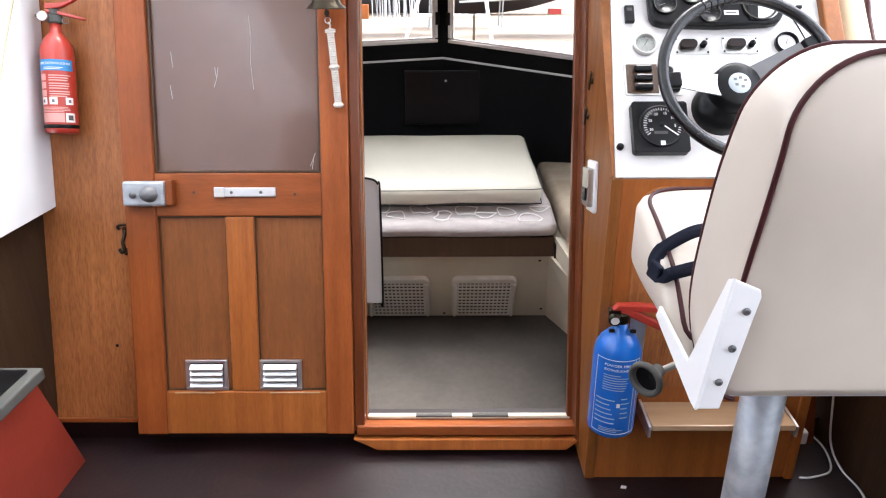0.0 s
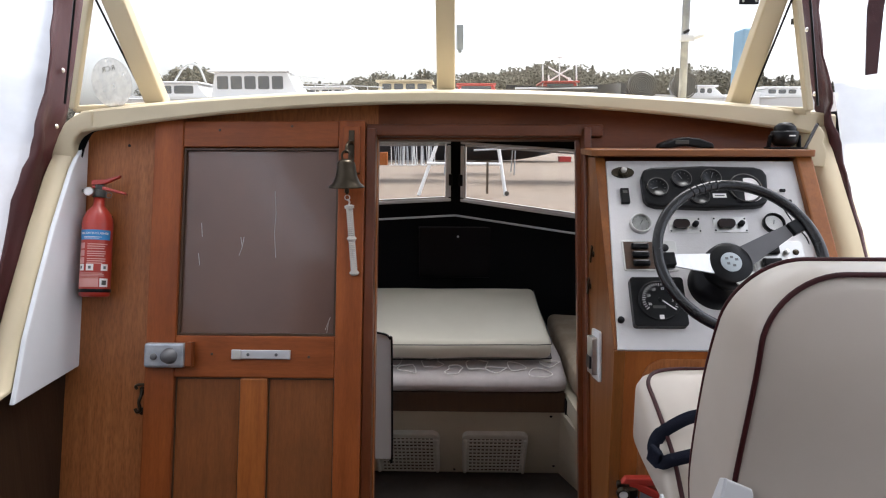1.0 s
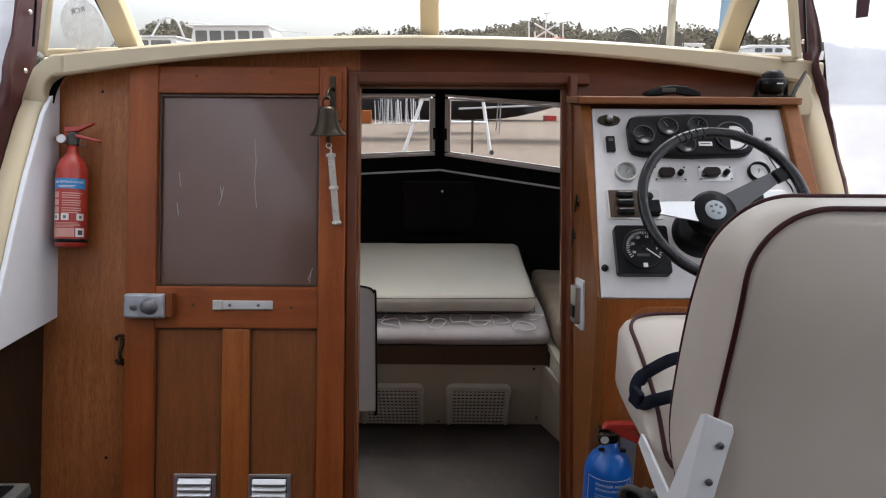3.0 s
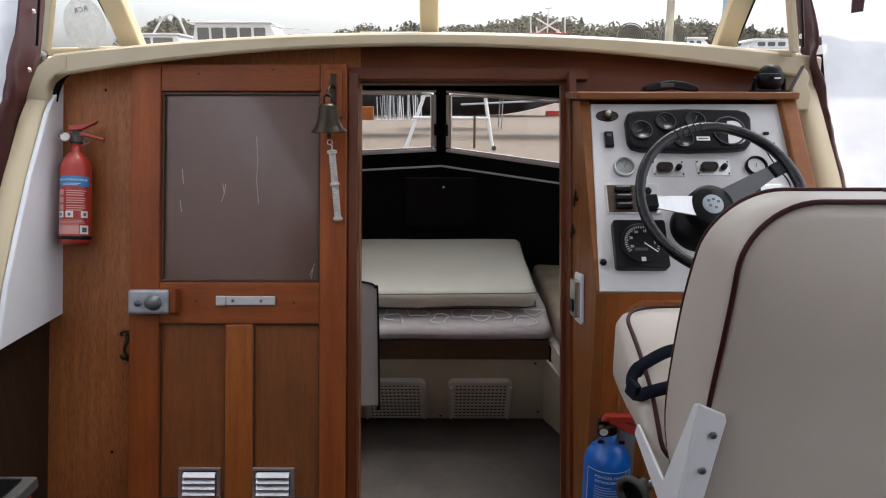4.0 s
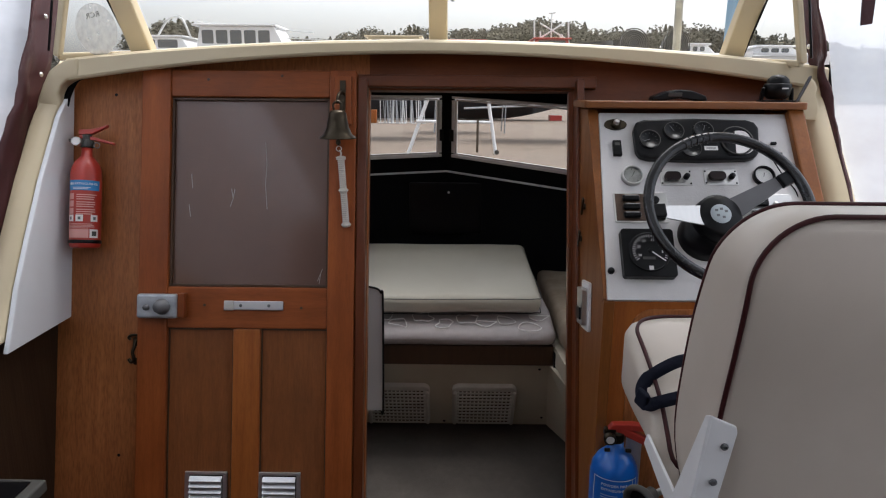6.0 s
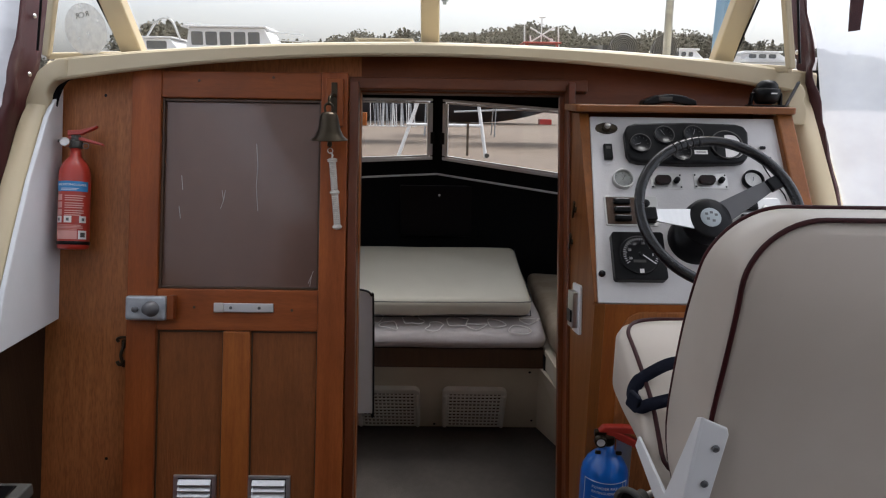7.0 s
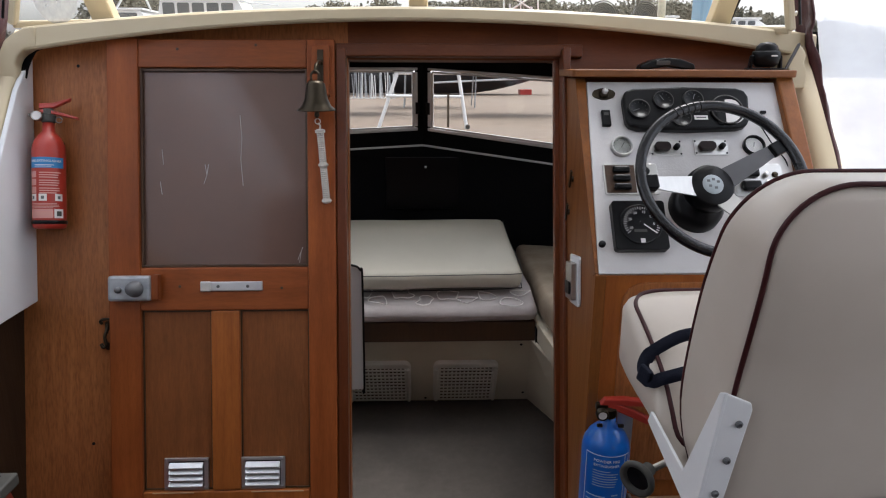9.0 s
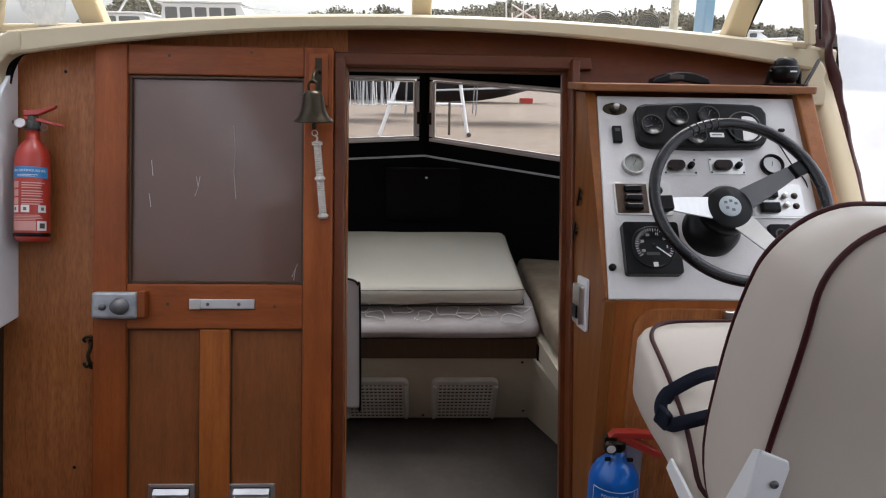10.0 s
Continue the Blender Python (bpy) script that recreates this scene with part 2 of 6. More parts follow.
WHITE_PLASTIC = material("aged_white_plastic", (0.74, 0.71, 0.65), 0.45, second=(0.66, 0.62, 0.55), scale=9, stain=(0.58, 0.53, 0.46), stain_scale=12)
FABRIC = material("grey_patterned_fabric", (0.52, 0.475, 0.465), 0.9, second=(0.40, 0.365, 0.355), scale=30, bump=0.4, bump_scale=300)
SQUIGGLE = material("pale_fabric_print", (0.86, 0.83, 0.80), 0.9)
OLD_VINYL = material("worn_cream_vinyl", (0.68, 0.64, 0.53), 0.45, second=(0.60, 0.56, 0.46), scale=5, bump=0.1, bump_scale=200)
SIDE_FABRIC = material("stained_beige_fabric", (0.47, 0.39, 0.29), 0.9, second=(0.25, 0.19, 0.13), scale=6, bump=0.3, bump_scale=250, amount=0.9)
STRAP = material("navy_webbing", (0.008, 0.010, 0.020), 0.8, spec=0.15, second=(0.02, 0.022, 0.035), scale=60, bump=0.3, bump_scale=500)
DARK_WOOD = material("dark_hull_lining", (0.075, 0.036, 0.015), 0.5, second=(0.045, 0.021, 0.009), scale=5, stretch=(12, 12, 0.8), amount=0.8, bump=0.15, bump_scale=20)
# Darker copy of DARK_WOOD, with the shade below the side deck in its colour.
LINING = material("shaded_side_lining", (0.040, 0.021, 0.010), 0.55, second=(0.024, 0.012, 0.006), scale=5, stretch=(12, 12, 0.8), amount=0.8, bump=0.15, bump_scale=20, spec=0.25)
ROPE = material("white_cord", (0.62, 0.58, 0.52), 0.85, second=(0.5, 0.46, 0.4), scale=60, bump=0.5, bump_scale=300)
GLASS = clear("clear_glass", (0.96, 0.97, 0.96))
VINYL_PORT = clear("milky_clear_vinyl", (0.95, 0.97, 0.99), haze=0.55, haze_colour=(0.88, 0.92, 0.97), wave=0.6)
VINYL_CLEAR = clear("hazy_clear_vinyl", (0.95, 0.97, 0.99), haze=0.32, haze_colour=(0.86, 0.91, 0.97), wave=0.6)
CANVAS_ROOF = clear("pale_translucent_canvas", haze=1.0, haze_colour=(0.53, 0.54, 0.545), gloss=0)
HAZY = clear("translucent_sticker", (0.85, 0.85, 0.85), haze=0.6, haze_colour=(0.5, 0.5, 0.48), gloss=0)
SAND = material("brown_sandy_ground", (0.150, 0.112, 0.082), 0.95, second=(0.085, 0.063, 0.046), scale=2.2, amount=0.9, bump=0.6, bump_scale=6, stain=(0.125, 0.10, 0.08), stain_scale=0.15)
FOLIAGE = material("dark_woodland", (0.125, 0.118, 0.098), 1.0, second=(0.075, 0.074, 0.058), scale=0.22, amount=0.9, spec=0.05)
BARK = material("bark", (0.09, 0.07, 0.05), 0.9)
BOAT_WHITE = material("white_boat_gelcoat", (0.75, 0.75, 0.75), 0.35, second=(0.66, 0.66, 0.67), scale=0.6)
BOAT_DARK = material("dark_boat_hull", (0.025, 0.027, 0.032), 0.4, second=(0.04, 0.042, 0.047), scale=0.5)
BOAT_GLASS = material("boat_window", (0.10, 0.11, 0.12), 0.1)
BOAT_RED = material("boat_red", (0.5, 0.05, 0.04), 0.5)
TARP_BLUE = material("blue_tarpaulin", (0.30, 0.50, 0.66), 0.6, second=(0.22, 0.42, 0.60), scale=2)
PALE_METAL = material("pale_painted_post", (0.62, 0.63, 0.63), 0.5, second=(0.52, 0.53, 0.54), scale=5)


# ---- building helpers ----
def mesh_object(name, bm, mat, parent=None, label="", smooth=False):
    me = bpy.data.meshes.new(name)
    bmesh.ops.recalc_face_normals(bm, faces=bm.faces[:])
    bm.to_mesh(me)
    bm.free()
    for f in me.polygons:
        f.use_smooth = smooth
    if mat:
        me.materials.append(mat)
    ob = new(name, me)
    if parent:
        ob.parent = parent
    if label:
        ob["label"] = label
    return ob


def part(name, bm, mat, parent, label="", smooth=False):
    return mesh_object(name, bm, mat, parent, label, smooth)


def thing(name, label, category, m=None, group="", kind=""):
    e = new(name)
    e.empty_display_size = 0.05
    if m is not None:
        e.matrix_world = m
    return tagged(e, label, category, group, kind)


def box(x0, x1, y0, y1, z0, z1, bevel=0.0, seg=2):
    bm = bmesh.new()
    bmesh.ops.create_cube(bm, size=1)
    for v in bm.verts:
        v.co = Vector((x0 + (v.co.x + 0.5) * (x1 - x0), y0 + (v.co.y + 0.5) * (y1 - y0), z0 + (v.co.z + 0.5) * (z1 - z0)))
    if bevel:
        bmesh.ops.bevel(bm, geom=bm.edges[:], offset=bevel, segments=seg, profile=0.5, affect="EDGES")
    return bm


def prism(points, depth, axis="Y", start=0.0, bevel=0.0, seg=2):
    """A flat outline, pushed out along an axis. Outline pairs: Y: (x, z); X: (y, z); Z: (x, y)."""
    bm = bmesh.new()

    def at(a, b, c):
        return {"Y": (a, c, b), "X": (c, a, b), "Z": (a, b, c)}[axis]
    low = [bm.verts.new(at(a, b, start)) for a, b in points]
    high = [bm.verts.new(at(a, b, start + depth)) for a, b in points]
    n = len(points)
    bm.faces.new(low)
    bm.faces.new(high[::-1])
    for i in range(n):
        bm.faces.new((low[i], low[(i + 1) % n], high[(i + 1) % n], high[i]))
    bmesh.ops.recalc_face_normals(bm, faces=bm.faces[:])
    if bevel:
        bmesh.ops.bevel(bm, geom=bm.edges[:], offset=bevel, segments=seg, profile=0.5, affect="EDGES", clamp_overlap=True)
    return bm


def round_rect(x0, x1, z0, z1, r, n=6):
    pts = []
    for cx, cz, a0 in ((x1 - r, z1 - r, 0), (x0 + r, z1 - r, 90), (x0 + r, z0 + r, 180), (x1 - r, z0 + r, 270)):
        for k in range(n + 1):
            a = radians(a0 + 90 * k / n)
            pts.append((cx + r * math.cos(a), cz + r * math.sin(a)))
    return pts


def lathe(profile, n=32, m=None):
    """Turned round z: (radius, z) pairs."""
    bm = bmesh.new()
    rings = []
    for r, z in profile:
        if r < 1e-5:
            rings.append([bm.verts.new((0, 0, z))])
        else:
            rings.append([bm.verts.new((r * math.cos(2 * math.pi * k / n), r * math.sin(2 * math.pi * k / n), z)) for k in range(n)])
    for a, b in zip(rings, rings[1:]):
        for k in range(n):
            q = [a[k % len(a)], a[(k + 1) % len(a)], b[(k + 1) % len(b)], b[k % len(b)]]
            u = []
            for v in q:
                if v not in u:
                    u.append(v)
            if len(u) > 2:
                bm.faces.new(u)
    if m is not None:
        bm.transform(m)
    return bm


def rod(a, b, r, n=12, r2=None):
    a, b = Vector(a), Vector(b)
    bm = lathe([(0, 0), (r, 0), (r if r2 is None else r2, (b - a).length), (0, (b - a).length)], n)
    bm.transform(Matrix.Translation(a) @ (b - a).to_track_quat("Z", "Y").to_matrix().to_4x4())
    return bm


def smooth_path(points, n=8):
    """Catmull-Rom through the points."""
    p = [Vector(q) for q in points]
    p = [2 * p[0] - p[1]] + p + [2 * p[-1] - p[-2]]
    out = []
    for i in range(1, len(p) - 2):
        for k in range(n):
            t = k / n
            out.append(0.5 * ((2 * p[i]) + (p[i + 1] - p[i - 1]) * t + (2 * p[i - 1] - 5 * p[i] + 4 * p[i + 1] - p[i + 2]) * t * t
                              + (3 * p[i] - p[i - 1] - 3 * p[i + 1] + p[i + 2]) * t ** 3))
    return out + [p[-2]]


def tube(points, r, n=10, closed=False):
    bm = bmesh.new()
    pts = [Vector(q) for q in points]
    rings = []
    up = None
    for i, q in enumerate(pts):
        d = (pts[(i + 1) % len(pts)] - pts[i - 1]) if closed else (pts[min(i + 1, len(pts) - 1)] - pts[max(i - 1, 0)])
        d.normalize()
        if up is None:
            up = d.orthogonal().normalized()
        up = (up - d * up.dot(d)).normalized()
        side = d.cross(up)
        rings.append([bm.verts.new(q + r * (math.cos(2 * math.pi * k / n) * up + math.sin(2 * math.pi * k / n) * side)) for k in range(n)])
    for i in range(len(rings) if closed else len(rings) - 1):
        a, b = rings[i], rings[(i + 1) % len(rings)]
        for k in range(n):
            bm.faces.new((a[k], a[(k + 1) % n], b[(k + 1) % n], b[k]))
    if not closed:
        bm.faces.new(rings[0][::-1])
        bm.faces.new(rings[-1])
    return bm


def sheet(grid, thickness=0.0):
    """A skin over rows of points, with thickness along its normals."""
    bm = bmesh.new()
    vs = [[bm.verts.new(p) for p in row] for row in grid]
    for a, b in zip(vs, vs[1:]):
        for k in range(len(a) - 1):
            bm.faces.new((a[k], a[k + 1], b[k + 1], b[k]))
    if thickness:
        bmesh.ops.recalc_face_normals(bm, faces=bm.faces[:])
        bmesh.ops.solidify(bm, geom=bm.faces[:], thickness=thickness)
    return bm


def join(*bms):
    out = bmesh.new()
    for b in bms:
        me = bpy.data.meshes.new("tmp")
        b.to_mesh(me)
        b.free()
        out.from_mesh(me)
        bpy.data.meshes.remove(me)
    return out


def moved(bm, m):
    bm.transform(m)
    return bm


def structure(name, bm, mat, label, category="wall", m=None, smooth=False):
    ob = mesh_object(name, bm, mat, None, "", smooth)
    if m is not None:
        ob.matrix_world = m
    return tagged(ob, label, category, "", "structure")

# ---- ground and distance ----
GROUND = -0.7
bm = bmesh.new()
bmesh.ops.create_grid(bm, x_segments=60, y_segments=60, size=1)
for v in bm.verts:
    r = max(abs(v.co.x), abs(v.co.y))
    f = 1600 * r ** 3 + 30 * r
    v.co = Vector((v.co.x * f / max(r, 1e-6) if r else 0, v.co.y * f / max(r, 1e-6) if r else 0, GROUND + 0.05 * noise.noise(Vector((v.co.x * 30, v.co.y * 30, 0)))))
structure("ground", bm, SAND, "brown sandy boatyard ground, bare and trodden", "ground")

# ---- shell of the boat: cockpit sole, bulkhead, coaming ----
structure("floor_cockpit", box(-1.25, 1.15, -3.0, -0.10, -0.04, 0.0), SOLE, "dark brown painted cockpit floor, scuffed", "floor")
structure("floor_cabin", box(-1.0, 1.0, -0.10, 1.7, -0.32, -0.285), CARPET, "grey-brown carpet on the cabin floor", "floor")
structure("wall_under_sill", box(-1.2, 1.1, -0.105, -0.065, -0.30, 0.052), SOLE, "dark board in the floor colour under the cabin door sill", "wall")
structure("wall_toe_board", box(-1.0, -0.24, -0.112, -0.108, 0.0, 0.090), SOLE, "thin dark board in the floor colour under the bulkhead", "wall")

OL, OR, OT, OB = -0.211, 0.295, 0.492, -0.607  # the doorway, in bulkhead space


def zlow(x):
    return 1.216 - 0.09 * (x + 0.05) ** 2


def zup(x):
    return 1.262 - 0.062 * (x + 0.05) ** 2


def bulk_top(x):
    return (zlow(x) + 0.012 - 0.66) / 0.968


def bulk_panel(x0, x1, low, top=None, n=10):
    xs = [x0 + (x1 - x0) * k / n for k in range(n + 1)]
    return prism([(x0, low), (x1, low)] + [(x, bulk_top(x) if top is None else top) for x in reversed(xs)], 0.02, "Y", 0.03)


structure("wall_bulkhead_port", bulk_panel(-1.02, OL, -0.604), PLY, "varnished plywood bulkhead beside the sliding door, worn", "wall", BULK)
structure("baseboard", box(-1.0, -0.766, 0.018, 0.0295, -0.612, -0.602, 0.002), MAHOGANY_ACROSS, "thin worn ledge along the foot of the bulkhead", "baseboard", BULK)
structure("wall_bulkhead_starboard", bulk_panel(OR, 0.9, -0.68), FRAME_ACROSS, "varnished plywood bulkhead behind the helm", "wall", BULK)
structure("wall_bulkhead_header", bulk_panel(OL, OR, OT), FRAME_ACROSS, "varnished board over the cabin doorway", "wall", BULK)
structure("wall_bulkhead_sill", box(OL, OR, 0.03, 0.05, -0.68, OB), MAHOGANY_ACROSS, "varnished board under the cabin doorway", "wall", BULK)

# doorway lining and architraves
frame_door = tagged(thing("door_frame", "mahogany frame round the open cabin doorway", "door frame", BULK), kind="structure")
part("jamb", box(OL - 0.026, OL - 0.002, -0.004, 0.085, OB - 0.02, OT + 0.02, 0.003), FRAME_WOOD, frame_door)
part("jamb", box(OR + 0.002, OR + 0.020, -0.02, 0.085, OB - 0.05, OT + 0.02, 0.003), FRAME_WOOD, frame_door)
part("inner_bead", box(OR - 0.010, OR + 0.002, 0.03, 0.05, OB, OT, 0.002), FRAME_WOOD, frame_door)
part("architrave", box(OL - 0.03, OR + 0.055, 0.008, 0.029, OT + 0.004, OT + 0.034, 0.003), FRAME_ACROSS, frame_door)
part("sill_board", box(OL - 0.02, OR + 0.02, -0.012, 0.07, OB - 0.028, OB - 0.004, 0.003), MAHOGANY_ACROSS, frame_door)
part("sill_strip", box(OL + 0.002, OR - 0.002, 0.03, 0.052, OB - 0.004, OB + 0.006, 0.002), BERTH_CREAM, frame_door, "pale sill strip")
part("threshold", prism([(OL - 0.03, OB - 0.034), (OR + 0.02, OB - 0.034), (OR - 0.02, OB - 0.062), (OL + 0.03, OB - 0.062)], 0.035, "Y", -0.02, 0.003), TEAK, frame_door)
for x in (-0.045, 0.095):
    part("sill_notch", box(x - 0.045, x + 0.045, 0.028, 0.046, OB + 0.003, OB + 0.0075, 0.001), RUBBER, frame_door)

# coaming: cambered cream moulding along the foot of the windscreen
grid = []
for k in range(41):
    x = -0.932 + 1.822 * k / 40
    zl, zu = zlow(x), zup(x)
    by = 0.255 - 0.05 * (x + 0.05) ** 2
    zm = zu - 0.016
    grid.append([(x, 0.20, zl + 0.008), (x, 0.098, zl - 0.002), (x, 0.089, zl + 0.001), (x, 0.086, zl + 0.006), (x, 0.091, zm - 0.006), (x, 0.096, zm - 0.001), (x, 0.116, zm + 0.001), (x, by, zu - 0.003), (x, by + 0.05, zu - 0.002), (x, 0.42, zu - 0.02)])
structure("coaming", sheet(grid, 0.006), CREAM, "cream gelcoat coaming under the windscreen, slightly cambered", "trim")
# cabin roof ahead of the windscreen, and the fore cabin's ceiling
def roof_z(x, y):
    return 1.235 - 0.06 * (x + 0.05) ** 2 - 0.03 * (y - 0.5) - 0.05 * max(0, y - 1.3) ** 2


def roof_piece(x0, x1, y0, y1, n=8):
    return sheet([[(x, y, roof_z(x, y)) for y in [y0 + (y1 - y0) * k / 5 for k in range(6)]] for x in [x0 + (x1 - x0) * k / n for k in range(n + 1)]], 0.03)


# Unseen hatch opening, added to let more light into the cabin.
structure("ceiling_cabin", join(roof_piece(-0.95, -0.64, 0.40, 1.02), roof_piece(0.54, 0.95, 0.40, 1.02), roof_piece(-0.95, 0.95, 1.02, 1.85, 16)), BOAT_WHITE, "white cabin roof round an added hatch opening", "ceiling", smooth=True)
hatch = structure("window_hatch_added", roof_piece(-0.64, 0.54, 0.40, 1.02), GLASS, "unseen clear hatch, added to light the cabin", "window", smooth=True)
hatch.visible_shadow = False

# ---- sliding door ----
DL, DR, DT, DB = -0.762, -0.238, 0.530, -0.631
door = tagged(thing("sliding_door", "varnished mahogany sliding cabin door with frosted brown pane, slid open", "door", BULK), kind="structure")
part("stile", box(DL, -0.690, -0.012, 0.018, DB, DT, 0.003), MAHOGANY, door)
part("stile", box(-0.303, DR, -0.012, 0.018, DB, DT, 0.003), MAHOGANY, door)
part("top_rail", box(-0.690, -0.303, -0.010, 0.016, 0.463, DT - 0.001, 0.003), MAHOGANY_ACROSS, door)
part("middle_rail", box(-0.690, -0.303, -0.010, 0.016, -0.101, -0.001, 0.003), MAHOGANY_ACROSS, door)
part("bottom_rail", box(-0.690, -0.303, -0.010, 0.016, DB + 0.001, -0.524, 0.003), TEAK, door, "paler bottom rail")
for a, b in ((-0.668, -0.572), (-0.440, -0.318)):
    part("ledge_strip", box(a, b, -0.0112, -0.004, -0.5285, -0.5255, 0.001), PALE_WOOD, door, "thin pale strip on the bottom rail")
part("muntin", box(-0.530, -0.464, -0.009, 0.016, -0.523, -0.102, 0.003), TEAK, door, "paler middle upright")
part("glass_pane", box(-0.690, -0.303, 0.006, 0.012, 0.0, 0.462), SMOKED, door, "frosted brown pane with scratches")
part("panel", box(-0.690, -0.530, 0.004, 0.010, -0.523, -0.102), PANEL_WOOD, door)
part("panel", box(-0.464, -0.303, 0.004, 0.010, -0.523, -0.102), PANEL_WOOD, door)
for a, b, c, e in ((-0.690, -0.684, 0.0, 0.462), (-0.309, -0.303, 0.0, 0.462), (-0.684, -0.309, 0.0, 0.006), (-0.684, -0.309, 0.456, 0.462)):
    part("bead", box(a, b, -0.003, 0.006, c, e, 0.001), DARK_WOOD, door)
# Dark strips draw the recess shade along the panel edges.
for a, b, d, e in ((-0.690, -0.6865, -0.523, -0.102), (-0.5335, -0.530, -0.523, -0.102), (-0.464, -0.4605, -0.523, -0.102), (-0.3065, -0.303, -0.523, -0.102),
                   (-0.6865, -0.5335, -0.1055, -0.102), (-0.4605, -0.3065, -0.1055, -0.102), (-0.6865, -0.5335, -0.523, -0.5195), (-0.4605, -0.3065, -0.523, -0.5195)):
    part("recess_line", box(a, b, 0.0005, 0.0035, d, e), DARK_WOOD, door, "dark line in the panel gap, standing for its shade")
for x, v in ((-0.60, 0.505), (-0.42, 0.515), (-0.60, -0.045), (-0.365, -0.05)):
    part("plug_hole", moved(lathe([(0.0035, 0), (0.003, 0.0006), (0, 0.0007)], 10), pose(x, -0.0101, v, 90)), DARK_WOOD, door)
# scratches in the pane
for pts in ([(-0.462, 0.355), (-0.458, 0.30), (-0.461, 0.25), (-0.456, 0.19)], [(-0.544, 0.24), (-0.540, 0.215), (-0.547, 0.195)], [(-0.536, 0.24), (-0.540, 0.215)],
            [(-0.643, 0.275), (-0.640, 0.24)], [(-0.648, 0.20), (-0.644, 0.17)], [(-0.318, 0.045), (-0.330, 0.015)], [(-0.322, 0.035), (-0.326, 0.008)]):
    part("scratch", tube([(x, 0.0056, v) for x, v in pts], 0.0007, 5), SCRATCH, door, "pale scratch")


def louvre(x0, x1, v0, v1, parent):
    v = part("vent", join(box(x0, x1, -0.003, 0.003, v0, v0 + 0.008, 0.001), box(x0, x1, -0.003, 0.003, v1 - 0.008, v1, 0.001),
                          box(x0, x0 + 0.010, -0.003, 0.003, v0 + 0.008, v1 - 0.008), box(x1 - 0.010, x1, -0.003, 0.003, v0 + 0.008, v1 - 0.008)), ALUMINIUM, parent, "aluminium louvred vent")
    part("backing", box(x0 + 0.01, x1 - 0.01, 0.0, 0.002, v0 + 0.008, v1 - 0.008), BLACK, v)
    n = 4
    h = (v1 - v0 - 0.018) / n
    for k in range(n):
        b = v0 + 0.009 + h * k
        part("slat", prism([(0.0, b), (0.0, b + h * 0.86), (-0.002, b + h * 0.86), (-0.011, b + h * 0.15), (-0.011, b)], x1 - x0 - 0.024, "X", x0 + 0.012), ALUMINIUM, v)
    for x in (x0 + 0.005, x1 - 0.005):
        for z in (v0 + 0.005, v1 - 0.005):
            part("screw", moved(lathe([(0.0022, 0), (0.0018, 0.001), (0, 0.0014)], 8), pose(x, -0.003, z, 90)), STEEL, v)


louvre(-0.643, -0.541, -0.523, -0.448, door)
louvre(-0.466, -0.363, -0.523, -0.448, door)
lock = thing("lock_box", "grey metal door lock with a round turning knob", "lock", BULK @ pose(0.010, 0, -0.004))
part("case", box(-0.763, -0.667, -0.040, -0.014, -0.072, -0.014, 0.006), GALVANISED, lock)
part("wood_block", box(-0.667, -0.650, -0.034, -0.013, -0.070, -0.012, 0.002), MAHOGANY, lock)
part("knob", moved(lathe([(0.019, 0), (0.019, 0.004), (0.015, 0.006), (0.014, 0.022), (0, 0.023)], 20), pose(-0.700, -0.039, -0.044, 90)), DULL_STEEL, lock, smooth=True)
part("button", moved(lathe([(0.008, 0), (0.007, 0.006), (0, 0.007)], 14), pose(-0.738, -0.039, -0.046, 90)), DULL_STEEL, lock, smooth=True)
plate = thing("hasp_plate", "narrow aluminium handle plate screwed to the door rail", "door plate", BULK)
part("plate", box(-0.550, -0.408, -0.017, -0.0105, -0.056, -0.034, 0.002), ALUMINIUM, plate)
part("tab", box(-0.550, -0.526, -0.021, -0.017, -0.057, -0.033, 0.002), STEEL, plate)
for x in (-0.510, -0.442):
    part("screw", moved(lathe([(0.004, 0), (0.003, 0.0015), (0, 0.002)], 10), pose(x, -0.017, -0.045, 90)), DULL_STEEL, plate)
hook = thing("brass_hook", "small tarnished brass cabin hook on the bulkhead", "hook", BULK)
part("back_plate", prism(round_rect(-0.789, -0.771, -0.150, -0.128, 0.005, 3), 0.003, "Y", 0.0265), BRASS, hook)
part("hook", tube(smooth_path([(-0.780, 0.022, -0.135), (-0.780, 0.015, -0.15), (-0.783, 0.012, -0.165), (-0.779, 0.012, -0.183), (-0.786, 0.012, -0.188), (-0.792, 0.012, -0.18)], 5), 0.0042, 8), BRASS, hook, smooth=True)
part("eye", moved(lathe([(0.009, 0), (0.009, 0.003), (0, 0.004)], 12), pose(-0.781, 0.029, -0.188, 90)), BRASS, hook)
part("scroll", tube(smooth_path([(-0.792, 0.020, -0.134), (-0.796, 0.018, -0.128), (-0.788, 0.018, -0.123), (-0.772, 0.018, -0.123), (-0.765, 0.018, -0.128), (-0.769, 0.020, -0.135)], 4), 0.0035, 8), BRASS, hook, smooth=True)

for x, v in ((-0.845, 0.475), (-0.93, 0.30), (-0.82, -0.42)):
    h = tagged(mesh_object("screw_hole", moved(lathe([(0.004, 0), (0.003, 0.0005), (0, 0.0006)], 10), pose(x, 0.0295, v, 90)), BLACK), "small dark screw hole in the bulkhead", "hole", group="screw holes")
    h.matrix_world = BULK

